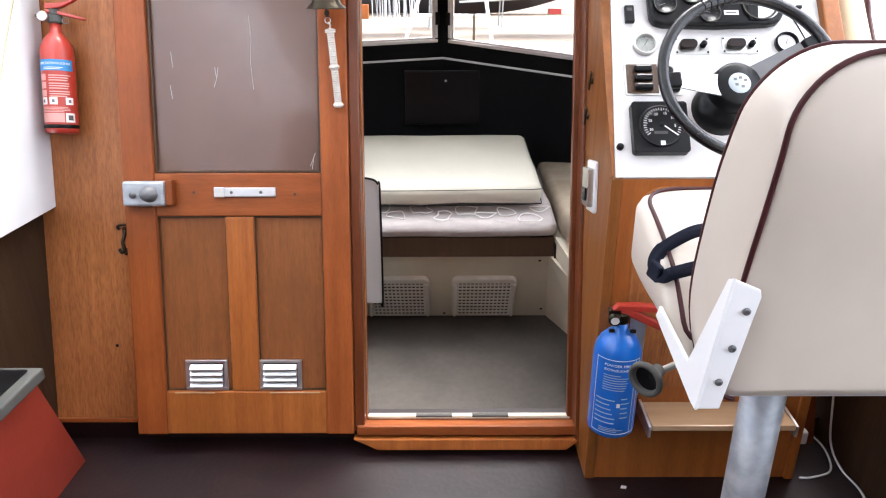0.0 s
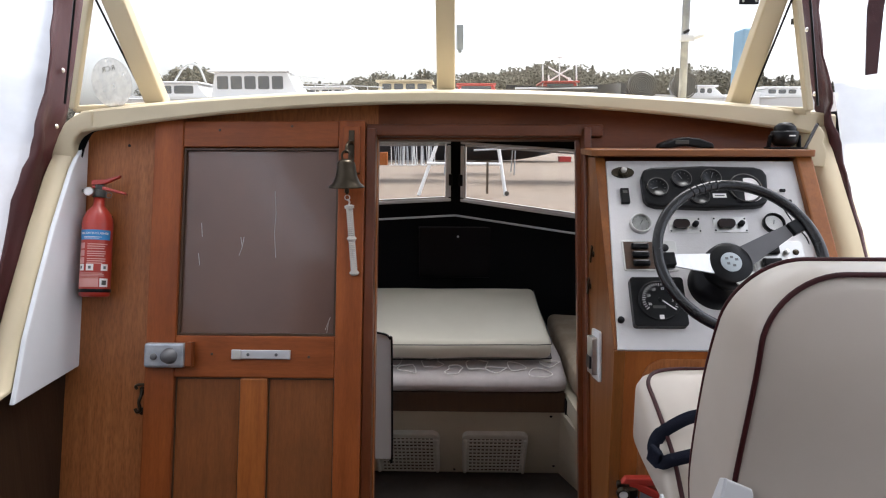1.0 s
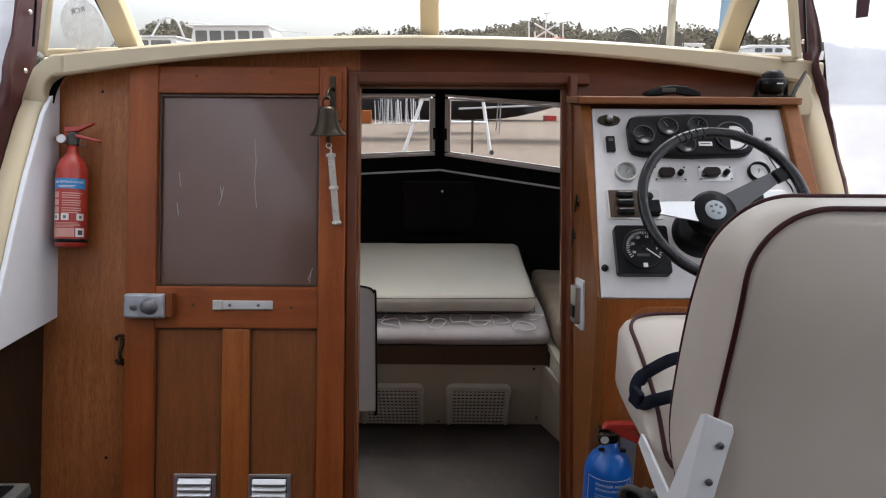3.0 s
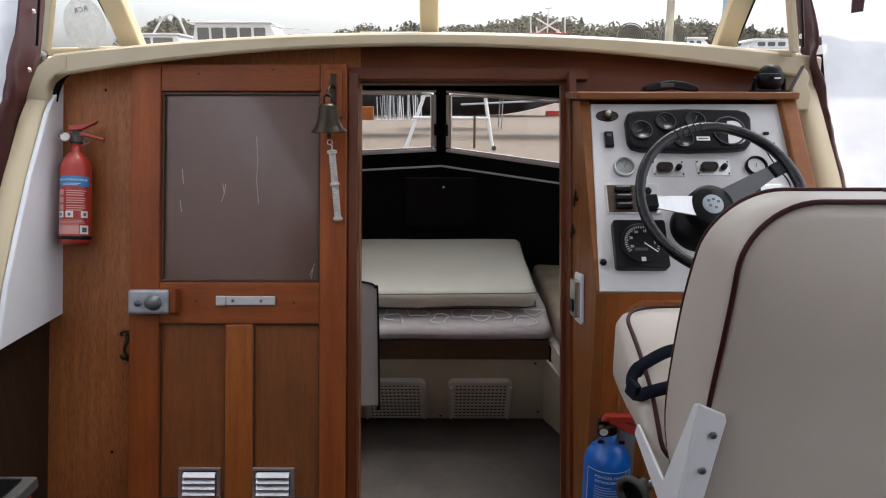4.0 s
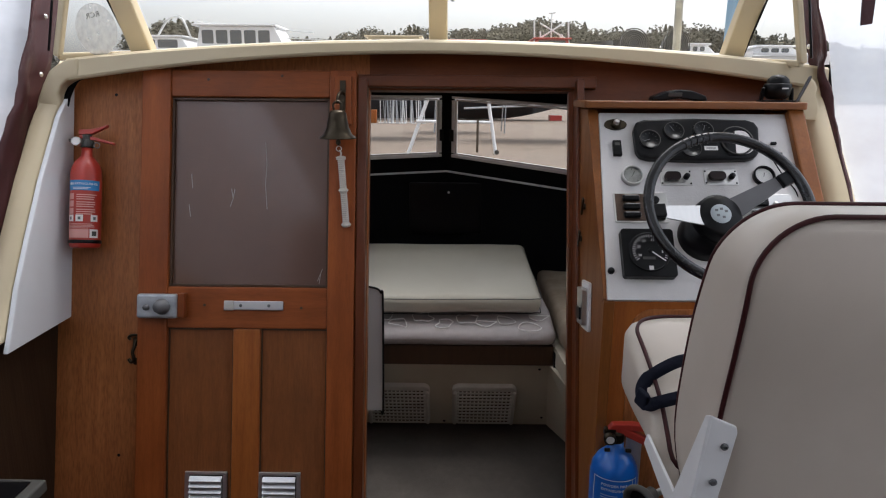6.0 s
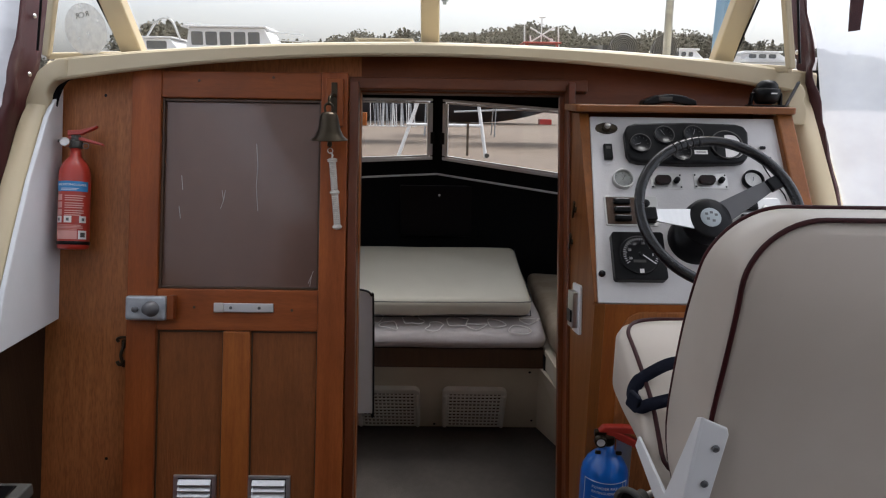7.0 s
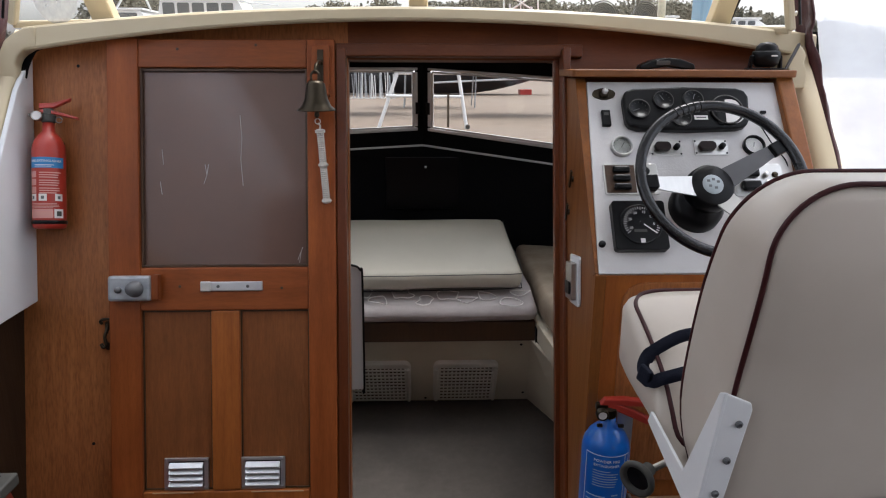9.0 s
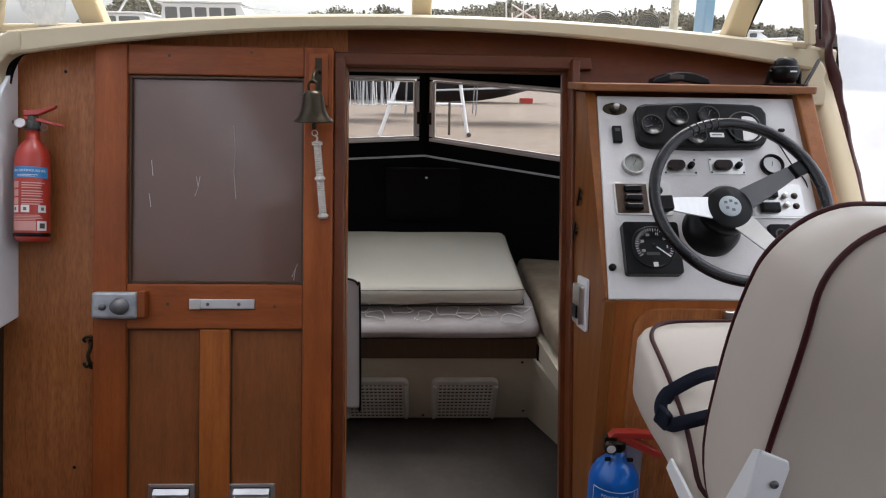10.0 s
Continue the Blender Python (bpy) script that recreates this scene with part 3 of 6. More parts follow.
# ---- helm console ----
CL = 0.305
console = thing("helm_console", "varnished wooden helm console with a white instrument panel", "console")
SLOPE = math.degrees(math.atan2(0.26, 0.365))
DASH = pose(0, -0.262, 0.718, -SLOPE)  # dash space: x right, z up the slope, -y towards the helm
DH = math.hypot(0.26, 0.365)
side = [(-0.266, 0.0), (-0.266, 0.715), (0.002, 1.09), (0.13, 1.09), (0.05, 0.70), (-0.115, 0.05), (-0.115, 0.0)]
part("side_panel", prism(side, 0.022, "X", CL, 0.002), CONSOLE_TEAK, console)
part("side_panel", prism([(-0.27, 0.0), (-0.27, 0.72), (-0.0, 1.09), (0.13, 1.09), (0.05, 0.70), (-0.115, 0.05), (-0.115, 0.0)], 0.02, "X", 0.765, 0.002), TEAK, console)
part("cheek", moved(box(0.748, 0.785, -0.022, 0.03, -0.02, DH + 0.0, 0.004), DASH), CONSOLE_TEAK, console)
part("instrument_panel", moved(prism([(CL + 0.006, -0.002), (0.755, -0.002), (0.755, DH - 0.004), (0.328, DH - 0.004)], 0.014, "Y", -0.006, 0.002), DASH), WHITE_PAINT, console, "white painted instrument panel")
part("front_panel", box(CL + 0.022, 0.765, -0.262, -0.25, 0.0, 0.715, 0.001), TEAK, console)
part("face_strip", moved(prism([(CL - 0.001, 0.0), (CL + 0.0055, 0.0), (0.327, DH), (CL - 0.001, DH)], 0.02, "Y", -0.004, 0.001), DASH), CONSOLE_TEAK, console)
part("front_inset", prism(round_rect(0.362, 0.75, 0.25, 0.70, 0.045), 0.006, "Y", -0.267, 0.002), PLY, console)
part("shelf", prism(round_rect(0.292, 0.790, -0.034, 0.13, 0.012, 3), 0.016, "Z", 1.0935, 0.006, 3), TEAK_ACROSS, console, "rounded shelf board over the instruments")

# ---- cockpit sides ----
structure("wall_side_port", box(-1.01, -0.978, -3.0, 0.06, 0.0, 0.60), LINING, "varnished lining of the cockpit side, darkened for its shade", "wall")
structure("wall_side_starboard", box(0.925, 0.955, -3.0, 0.10, 0.0, 0.62), LINING, "varnished lining of the cockpit side behind the helm, darkened for its shade", "wall")
rim = [(0.150, 1.145), (0.062, 1.06), (-0.036, 0.925), (-0.115, 0.80), (-0.175, 0.70), (-0.222, 0.60), (-0.236, 0.574)]
structure("knee_port", prism(rim + [(0.012, 0.574)], 0.012, "X", -0.958, 0.003), KNEE_WHITE, "pale grey flat knee panel between bulkhead and cockpit side", "trim")
edge = [(0.20, 1.19)] + rim[:-1] + [(-0.30, 0.592), (-3.0, 0.592)]
structure("gunwale_port", sheet([[(-0.9585, y + 0.003, z - 0.002), (-0.963, y - 0.001, z + 0.005), (-1.004, y - 0.004, z + 0.006), (-1.020, y, z - 0.02), (-1.09, y, z - 0.14)] for y, z in edge], 0.008), CREAM, "cream gelcoat side deck edge", "trim", smooth=True)
edge = [(0.16, 1.19), (0.10, 1.15), (0.0, 1.02), (-0.10, 0.88), (-0.20, 0.74), (-0.32, 0.64), (-3.0, 0.60)]
structure("gunwale_starboard", sheet([[(0.815, y + 0.10, z - 0.13), (0.818, y + 0.04, z - 0.03), (0.822, y + 0.01, z), (0.86, y - 0.02, z + 0.01), (0.92, y - 0.03, z - 0.10)] for y, z in edge], 0.012), CREAM, "cream gelcoat side deck edge behind the helm", "trim", smooth=True)
structure("wall_quarter_starboard", prism([(0.24, 1.2), (0.12, 1.16), (0.02, 1.03), (-0.08, 0.89), (-0.18, 0.75), (-0.30, 0.62), (-0.05, 0.60), (0.06, 0.70)], 0.01, "X", 0.835), CREAM, "cream moulded side beside the helm console", "wall")
# moulded corner that ends the coaming, and the dark filler in the gap behind it
corner = [(-0.900, 1.199), (-0.922, 1.197), (-0.950, 1.184), (-0.973, 1.167), (-0.992, 1.134), (-1.008, 1.100), (-1.013, 1.085), (-1.008, 1.074), (-0.985, 1.071), (-0.960, 1.077), (-0.953, 1.090), (-0.955, 1.115), (-0.948, 1.132), (-0.930, 1.148), (-0.912, 1.154), (-0.900, 1.156)]
structure("coaming_corner", prism(corner, 0.062, "Y", 0.085, 0.012, 4), CREAM, "cream moulded corner where the coaming curls down", "trim", smooth=True)
structure("corner_gap_filler", tube(smooth_path([(-0.915, 0.145, 1.160), (-0.938, 0.138, 1.148), (-0.950, 0.120, 1.115), (-0.953, 0.105, 1.085)], 5), 0.008, 8), BLACK_LINING, "dark filler in the gap under the coaming corner", "trim", smooth=True)
# Unseen boards, added to keep side light off the lower cockpit.
for q in (-1.03, 0.94):
    structure("wall_shade_board_port" if q < 0 else "wall_shade_board_starboard", box(q - 0.012, q + 0.012, -2.6, -0.50, 0.56, 0.92 if q < 0 else 0.62, 0.003), CREAM, "unseen cream board added to block low side light", "wall")

# ---- windscreen ----
screen = tagged(thing("windscreen", "cream framed boat windscreen with two large panes and small quarterlights", "windscreen"), kind="structure")


def lean(z):
    return 0.27 - 0.50 * (z - 1.23)


def strut(a, b, w, t):
    """A square bar from a to b, w across, t fore and aft."""
    a, b = Vector(a), Vector(b)
    d = (b - a).normalized()
    sx = (Vector((1, 0, 0)) - d * d.x).normalized()
    sy = d.cross(sx)
    bm = bmesh.new()
    vs = [[bm.verts.new(p + sx * i * w / 2 + sy * j * t / 2) for i, j in ((-1, -1), (1, -1), (1, 1), (-1, 1))] for p in (a, b)]
    bm.faces.new(vs[0])
    bm.faces.new(vs[1][::-1])
    for k in range(4):
        bm.faces.new((vs[0][k], vs[0][(k + 1) % 4], vs[1][(k + 1) % 4], vs[1][k]))
    bmesh.ops.recalc_face_normals(bm, faces=bm.faces[:])
    bmesh.ops.bevel(bm, geom=bm.edges[:], offset=0.004, segments=2, profile=0.5, affect="EDGES")
    return bm


part("mullion", strut((-0.042, 0.275, 1.25), (-0.043, lean(1.62), 1.62), 0.048, 0.03), CREAM, screen)
part("pillar", strut((-0.805, 0.25, 1.21), (-0.865, 0.25 - 0.5 * 0.4, 1.62), 0.055, 0.035), CREAM, screen)
part("pillar", strut((0.712, 0.25, 1.20), (0.755, 0.25 - 0.5 * 0.4, 1.62), 0.052, 0.035), CREAM, screen)
part("top_rail", strut((-0.9, lean(1.62), 1.62), (0.8, lean(1.62), 1.62), 0.05, 0.05), CREAM, screen)
for x0, x1, t0, t1 in ((-0.780, -0.066, -0.83, -0.066), (-0.018, 0.688, -0.018, 0.73)):
    p = part("pane", sheet([[(x0, lean(zup(x0)) , zup(x0) + 0.0), (x1, lean(zup(x1)), zup(x1) + 0.0)], [(t0, lean(1.6), 1.6), (t1, lean(1.6), 1.6)]], 0.004), GLASS, screen, "clear windscreen pane")
    p.visible_shadow = False
for s, q in ((-1, [(-0.84, 0.27, 1.218), (-0.962, 0.115, 1.203), (-0.885, 0.10, 1.49)]), (1, [(0.742, 0.25, 1.212), (0.808, 0.058, 1.196), (0.772, 0.10, 1.48)])):
    bm = bmesh.new()
    off = Vector((0, 0.003, 0))
    v6 = [bm.verts.new(Vector(w) + o) for o in (Vector(), off) for w in q]
    bm.faces.new(v6[:3])
    bm.faces.new(v6[5:2:-1])
    for k in range(3):
        bm.faces.new((v6[k], v6[(k + 1) % 3], v6[3 + (k + 1) % 3], v6[3 + k]))
    p = part("quarterlight", bm, GLASS, screen, "small three-cornered side pane")
    p.visible_shadow = False
    part("quarterlight_frame", strut(q[0], q[1], 0.014, 0.016), CREAM, p)
    part("quarterlight_frame", strut(q[1], q[2], 0.016, 0.022), CREAM, p)
    part("gasket", rod(Vector(q[0]) + Vector((-0.004 * s, -0.02, 0)), Vector(q[2]) + Vector((-0.004 * s, -0.02, 0)), 0.0028, 6), BLACK, p)
    part("gasket", rod(Vector(q[1]) + Vector((0.012 * s, -0.015, 0.012)), Vector(q[2]) + Vector((0.014 * s, -0.02, 0.05)), 0.003, 6), BLACK, p)


# ---- canopy: maroon canvas edges and hazy clear sides ----
def canvas(name, front, back, x, out, label):
    random.seed(len(name) + int(x > 0))
    f, b = smooth_path([(x, *p) for p in front], 6), smooth_path([(x, *p) for p in back], 6)
    rows = []
    for i, (p, q) in enumerate(zip(f, b)):
        row = []
        for k in range(7):
            s = k / 6
            w = p.lerp(q, s)
            w.x += out * (0.006 * math.sin(7 * s + 0.35 * i) + 0.004 * math.sin(0.9 * i + 3 * s) * s + 0.009 * noise.noise(Vector((x * 9, i * 0.7, s * 3.1))))
            w.y += (0.004 * math.sin(1.3 * i) + 0.003 * math.sin(2.9 * i)) * s * s
            row.append(tuple(w))
        rows.append(row)
    return structure(name, sheet(rows, 0.004), MAROON, label, "canvas", smooth=True)


canvas("canopy_edge_port", [(0.345, 1.56), (0.322, 1.5), (0.185, 1.225), (0.10, 1.08), (-0.06, 0.76), (-0.15, 0.62)],
       [(0.21, 1.56), (0.175, 1.475), (0.065, 1.20), (-0.03, 1.03), (-0.165, 0.78), (-0.22, 0.66)], -1.02, -1, "maroon canvas edge of the canopy, puckered")
canvas("canopy_edge_starboard", [(0.32, 1.55), (0.287, 1.488), (0.17, 1.265), (0.10, 1.15), (-0.017, 1.0), (-0.15, 0.80)],
       [(0.215, 1.535), (0.185, 1.468), (0.083, 1.260), (0.048, 1.143), (-0.040, 1.0), (-0.178, 0.785)], 0.87, 1, "maroon canvas edge of the canopy, puckered")
for name, x, pts in (("canopy_window_port", -1.045, [(0.27, 1.56), (0.125, 1.20), (-0.105, 0.78), (-0.17, 0.62), (-2.6, 0.60), (-2.6, 1.75), (-0.1, 1.75)]),
                     ("canopy_window_starboard", 0.90, [(0.27, 1.53), (0.13, 1.257), (0.03, 1.0), (-0.12, 0.78), (-0.23, 0.62), (-2.6, 0.60), (-2.6, 1.75), (-0.1, 1.75)])):
    w = structure(name, prism(pts, 0.002, "X", x), VINYL_PORT if x < 0 else VINYL_CLEAR, "hazy clear vinyl side of the canopy", "window")
    w.visible_shadow = False
# Roof is out of view; its pale translucency is set to light the cockpit.
structure("ceiling_canopy", sheet([[(x, y, 1.64 + 0.14 * math.sin(min(1, (0.1 - y) / 0.8) * 1.57) - 0.10 * (x + 0.07) ** 2) for x in (-0.82, -0.4, -0.07, 0.3, 0.65, 0.91)] for y in (0.09, -0.1, -0.3, -0.6, -1.0, -1.6, -2.6)], 0.004),
          CANVAS_ROOF, "unseen canopy roof, made pale and translucent to light the cockpit", "ceiling", smooth=True)

# Unseen clear strip, added to light the port side and the pane's reflection.
shoulder = structure("canopy_light_strip", sheet([[(x, y, 1.64 + 0.14 * math.sin(min(1, (0.1 - y) / 0.8) * 1.57) - 0.10 * (x + 0.07) ** 2) for x in (-1.05, -0.93, -0.825)] for y in (0.09, -0.1, -0.3, -0.6, -1.0, -1.6, -2.6)], 0.002),
                     VINYL_PORT, "unseen vinyl strip added to brighten the port side", "window", smooth=True)
shoulder.visible_shadow = False
structure("wall_canopy_aft", box(-1.05, 0.91, -2.66, -2.62, 0.0, 1.78), MAROON, "canvas aft curtain of the canopy", "wall")

# ---- fore cabin ----
# The side windows are out of view, opened here to brighten the cabin.
structure("wall_cabin_port", join(box(-0.99, -0.96, 0.10, 1.75, -0.32, 0.66), box(-0.99, -0.96, 0.24, 1.75, 1.06, 1.2), box(-0.99, -0.96, 0.19, 0.26, 0.66, 1.06), box(-0.99, -0.96, 1.12, 1.75, 0.66, 1.06)), BLACK_LINING, "black lined cabin side with an unseen window added for light", "wall")
w = structure("window_cabin_port", box(-0.977, -0.973, 0.26, 1.12, 0.66, 1.06), GLASS, "clear pane of an unseen window added for light", "window")
w.visible_shadow = False
structure("wall_cabin_starboard", join(box(0.93, 0.96, 0.16, 1.75, -0.32, 0.66), box(0.93, 0.96, 0.16, 1.75, 1.06, 1.2), box(0.93, 0.96, 0.16, 0.26, 0.66, 1.06), box(0.93, 0.96, 1.12, 1.75, 0.66, 1.06)), BLACK_LINING, "black lined cabin side with an unseen window added for light", "wall")
w = structure("window_cabin_starboard", box(0.943, 0.947, 0.26, 1.12, 0.66, 1.06), GLASS, "clear pane of an unseen window added for light", "window")
w.visible_shadow = False
# front of the cabin: two raked, veed windows over a dark locker
def warped(bm, s):
    """Sills and heads of the cabin windows fall away outboard, the starboard ones more."""
    low, high = (0.115, 0.062) if s > 0 else (0.035, 0.0)
    for v in bm.verts:
        f = min(1, max(0, (v.co.z - 0.83) / 0.275))
        v.co.z -= v.co.x * (low + (high - low) * f) * min(1, max(0, (v.co.z - 0.3) / 0.4))
    return bm


front = tagged(thing("wall_cabin_front", "black cabin front with two aluminium framed windows", "wall"), kind="structure")
for s in (-1, 1):
    m = pose(-0.022, 1.70, 0, 0, 0, -(14 if s > 0 else 10) * s) @ Matrix.Diagonal((s, 1, 1, 1))
    w0, w1, z0, z1 = 0.032, 0.66, 0.830, 1.105
    bms = (box(0.0, 1.0, 0.0, 0.03, 0.66, z0), box(0.0, 1.0, 0.0, 0.03, z1, 1.168), box(0.0, w0, 0.0, 0.03, z0, z1), box(w1, 1.0, 0.0, 0.03, z0, z1))
    part("panel", moved(warped(join(*bms), s), m), BLACK_LINING, front)
    # Added pale strip, in place of the lit ceiling above the black panel.
    part("ceiling_strip", moved(warped(box(0.0, 1.0, 0.034, 0.05, 1.128, 1.26), s), m), BERTH_CREAM, front, "pale strip standing for the lit ceiling over the windows")
    win = part("window_frame", moved(warped(join(box(w0 - 0.006, w1 + 0.006, -0.012, 0.0, z0 - 0.006, z0 + 0.008, 0.002), box(w0 - 0.006, w1 + 0.006, -0.012, 0.0, z1 - 0.006, z1 + 0.006, 0.002),
                                     box(w0 - 0.006, w0 + 0.008, -0.012, 0.0, z0 + 0.014, z1 - 0.014, 0.002), box(w1 - 0.014, w1 + 0.01, -0.012, 0.0, z0 + 0.014, z1 - 0.014, 0.002)), s), m), ALUMINIUM, front)
    part("inner_frame", moved(warped(join(box(w0 + 0.008, w1 - 0.008, -0.004, 0.014, z0 + 0.008, z0 + 0.016), box(w0 + 0.014, w1 - 0.014, -0.004, 0.014, z1 - 0.016, z1 - 0.008),
                                   box(w0 + 0.008, w0 + 0.018, -0.004, 0.014, z0 + 0.016, z1 - 0.016)), s), m), ALUMINIUM, win)
    part("latch", moved(warped(box(w0 - 0.012, w0 + 0.006, -0.022, -0.012, 0.90, 0.955, 0.002), s), m), BLACK, win)
    g = part("pane", moved(warped(box(w0 + 0.014, w1 - 0.014, 0.008, 0.012, z0 + 0.014, z1 - 0.014), s), m), GLASS, win)
    g.visible_shadow = False
    part("trim_strip", moved(warped(box(0.0, 0.98, -0.010, 0.0, 0.748, 0.757, 0.002), s), m), GREY_GRP, front, "thin pale trim strip")
    part("lower_panel", moved(warped(box(0.0, 1.0, -0.002, 0.03, -0.32, 0.748), s), m), BLACK_LINING, front)
part("locker_face", box(-0.20, 0.15, 1.655, 1.668, 0.45, 0.70, 0.004), BLACK, front, "dark locker door")
part("locker_knob", moved(lathe([(0.004, 0), (0.006, 0.01), (0, 0.013)], 10), pose(-0.01, 1.655, 0.655, 90)), STEEL, front)

# berth base and rails
berth = thing("berth", "cream painted berth front with two plastic vents and a wooden rail", "berth")
part("front_panel", prism([(0.915, 0.085), (0.93, 0.085), (1.13, -0.285), (1.112, -0.285)], 0.86, "X", -0.42), BERTH_CREAM, berth)
part("return_panel", sheet([[(0.400, 0.93, 0.085), (0.437, 1.115, -0.285)], [(0.44, 0.70, 0.085), (0.56, 0.80, -0.285)], [(0.50, 0.20, 0.085), (0.68, 0.2, -0.285)]], 0.012), BERTH_CREAM, berth)
part("return_panel", sheet([[(-0.400, 0.93, 0.085), (-0.437, 1.115, -0.285)], [(-0.45, 0.70, 0.085), (-0.56, 0.80, -0.285)], [(-0.52, 0.15, 0.085), (-0.70, 0.15, -0.285)]], 0.012), BERTH_CREAM, berth)
part("rail", box(-0.42, 0.405, 0.885, 0.915, 0.085, 0.165, 0.004), DARK_WOOD, berth, "dark wooden rail")
part("berth_top", box(-0.96, 0.93, 0.90, 1.68, 0.09, 0.16), BERTH_CREAM, berth)
part("side_top", prism([(0.41, 0.88), (0.46, 0.18), (0.93, 0.18), (0.93, 0.90), (0.41, 0.90)], 0.07, "Z", 0.09), BERTH_CREAM, berth)
part("bracket", box(0.405, 0.43, 0.87, 0.91, 0.06, 0.14, 0.003), BLACK, berth)
for x in (-0.345, 0.012):
    m = pose(x, 0.914, 0.085, 28.2)
    shell = prism(round_rect(0.0, 0.265, -0.392, -0.135, 0.030, 5), 0.024, "Y", -0.022, 0.008, 3)
    v = part("vent", moved(shell, m), WHITE_PLASTIC, berth, "white plastic vent")
    part("vent_back", moved(box(0.024, 0.243, -0.0235, -0.0222, -0.372, -0.160), m), DARK_WOOD, v)
    for k in range(14):
        part("bar", moved(box(0.024 + 0.0165 * k, 0.0295 + 0.0165 * k, -0.0290, -0.0240, -0.374, -0.158), m), WHITE_PLASTIC, v)
    for k in range(10):
        part("cross_bar", moved(box(0.021, 0.246, -0.0325, -0.0292, -0.372 + 0.0228 * k, -0.3625 + 0.0228 * k), m), WHITE_PLASTIC, v)
    part("end_cap", moved(box(0.004, 0.020, -0.038, -0.0225, -0.376, -0.156, 0.006), m), WHITE_PLASTIC, v)
    part("end_cap", moved(box(0.247, 0.262, -0.038, -0.0225, -0.376, -0.156, 0.006), m), WHITE_PLASTIC, v)
for x, z in ((0.40, -0.24), (-0.02, -0.268), (0.36, 0.05)):
    part("screw", moved(lathe([(0.006, 0), (0.004, 0.003), (0, 0.0035)], 10), pose(x, 0.914 + (0.085 - z) * 0.535, z, 118)), BLACK, berth)


def worn_front(y):
    """How far the berth cushion is pressed down towards its front edge."""
    return 0.040 * min(1, max(0, (1.02 - y) / 0.13))


def cushion(name, pts, z0, z1, mat, label, tilt=None, bevel=0.03, worn=False):
    bm = prism(pts, z1 - z0, "Z", z0, bevel, 3)
    bmesh.ops.triangulate(bm, faces=[f for f in bm.faces if len(f.verts) > 4])
    bmesh.ops.subdivide_edges(bm, edges=[e for e in bm.edges if e.calc_length() > 0.15], cuts=4, use_grid_fill=True)
    for v in bm.verts:
        v.co.z += 0.006 * noise.noise(v.co * 5)
        if worn and v.co.z > (z0 + z1) / 2:
            v.co.z -= worn_front(v.co.y)
    ob = mesh_object(name, bm, mat, None, "", True)
    if tilt is not None:
        ob.matrix_world = tilt
    return tagged(ob, label, "cushion")


low = cushion("berth_cushion", [(-0.45, 0.875), (0.36, 0.868), (0.415, 0.885), (0.40, 1.65), (-0.45, 1.65)], 0.166, 0.266, FABRIC, "grey berth cushion with a pale scribbled pattern", worn=True)
cushion("side_cushion", [(0.425, 0.90), (0.47, 0.20), (0.90, 0.2), (0.90, 1.62), (0.425, 1.62)], 0.166, 0.29, SIDE_FABRIC, "stained beige side berth cushion")
top = cushion("spare_cushion", [(-0.42, -0.02), (0.36, 0.0), (0.345, 0.56), (-0.42, 0.56)], 0.0, 0.080, OLD_VINYL, "cream vinyl cushion lying askew on the berth", pose(0, 0.95, 0.275, 9), 0.030)
rnd = random.Random(3)
for x, y, n in ((-0.20, 0.925, 9), (-0.11, 0.96, 9), (-0.02, 0.92, 8), (0.07, 0.955, 9), (0.14, 0.92, 3), (0.225, 0.945, 7), (0.31, 0.91, 8), (0.35, 0.96, 3), (-0.27, 0.97, 8)):
    pts = []
    for k in range(n):
        a = 6.283 * k / n + 0.5
        r = rnd.uniform(0.5, 1.25)
        px, py = x + 0.042 * r * math.cos(a), y + 0.030 * r * math.sin(a)
        pts.append((px, py, 0.2735 - worn_front(py)))
    part("printed_loop", tube(smooth_path(pts + [pts[0]], 3), 0.0022, 5), SQUIGGLE, low, "pale printed scribble")
seam_line = [(-0.40, -0.018, 0.070), (-0.1, -0.021, 0.072), (0.2, -0.013, 0.072), (0.33, -0.003, 0.069), (0.358, 0.03, 0.071), (0.345, 0.3, 0.072), (0.342, 0.54, 0.071)]
part("seam", tube(smooth_path(seam_line, 6), 0.0018, 5), RUBBER, top, "dark stitched seam")
part("seam", tube(smooth_path([(x, y - 0.004, 0.010) for x, y, _ in seam_line], 6), 0.0022, 5), BLACK, top, "dark lower piping")
# open cupboard door just inside the cabin
cup = thing("cupboard_door", "grey laminated cupboard door standing open inside the cabin", "door")
part("leaf", prism([(-0.50, -0.075), (-0.262, -0.070), (-0.256, -0.064), (-0.251, 0.375), (-0.256, 0.40), (-0.268, 0.416), (-0.29, 0.424), (-0.50, 0.437)], 0.016, "Y", 0.80, 0.002), GREY_GRP, cup)
part("edge_strip", tube(smooth_path([(-0.262, 0.799, -0.072), (-0.254, 0.799, -0.05), (-0.25, 0.799, 0.375), (-0.256, 0.799, 0.402), (-0.27, 0.799, 0.419), (-0.31, 0.799, 0.428)], 4), 0.004, 6), BLACK, cup)
part("support_leg", box(-0.50, -0.47, 0.80, 0.83, -0.285, -0.07), DARK_WOOD, cup)

# ---- helm seat ----
seat = thing("helm_chair", "ivory vinyl helm seat with maroon piping on a galvanised pedestal", "seat")
LEAN = pose(0, -0.885, 0.632, 4)


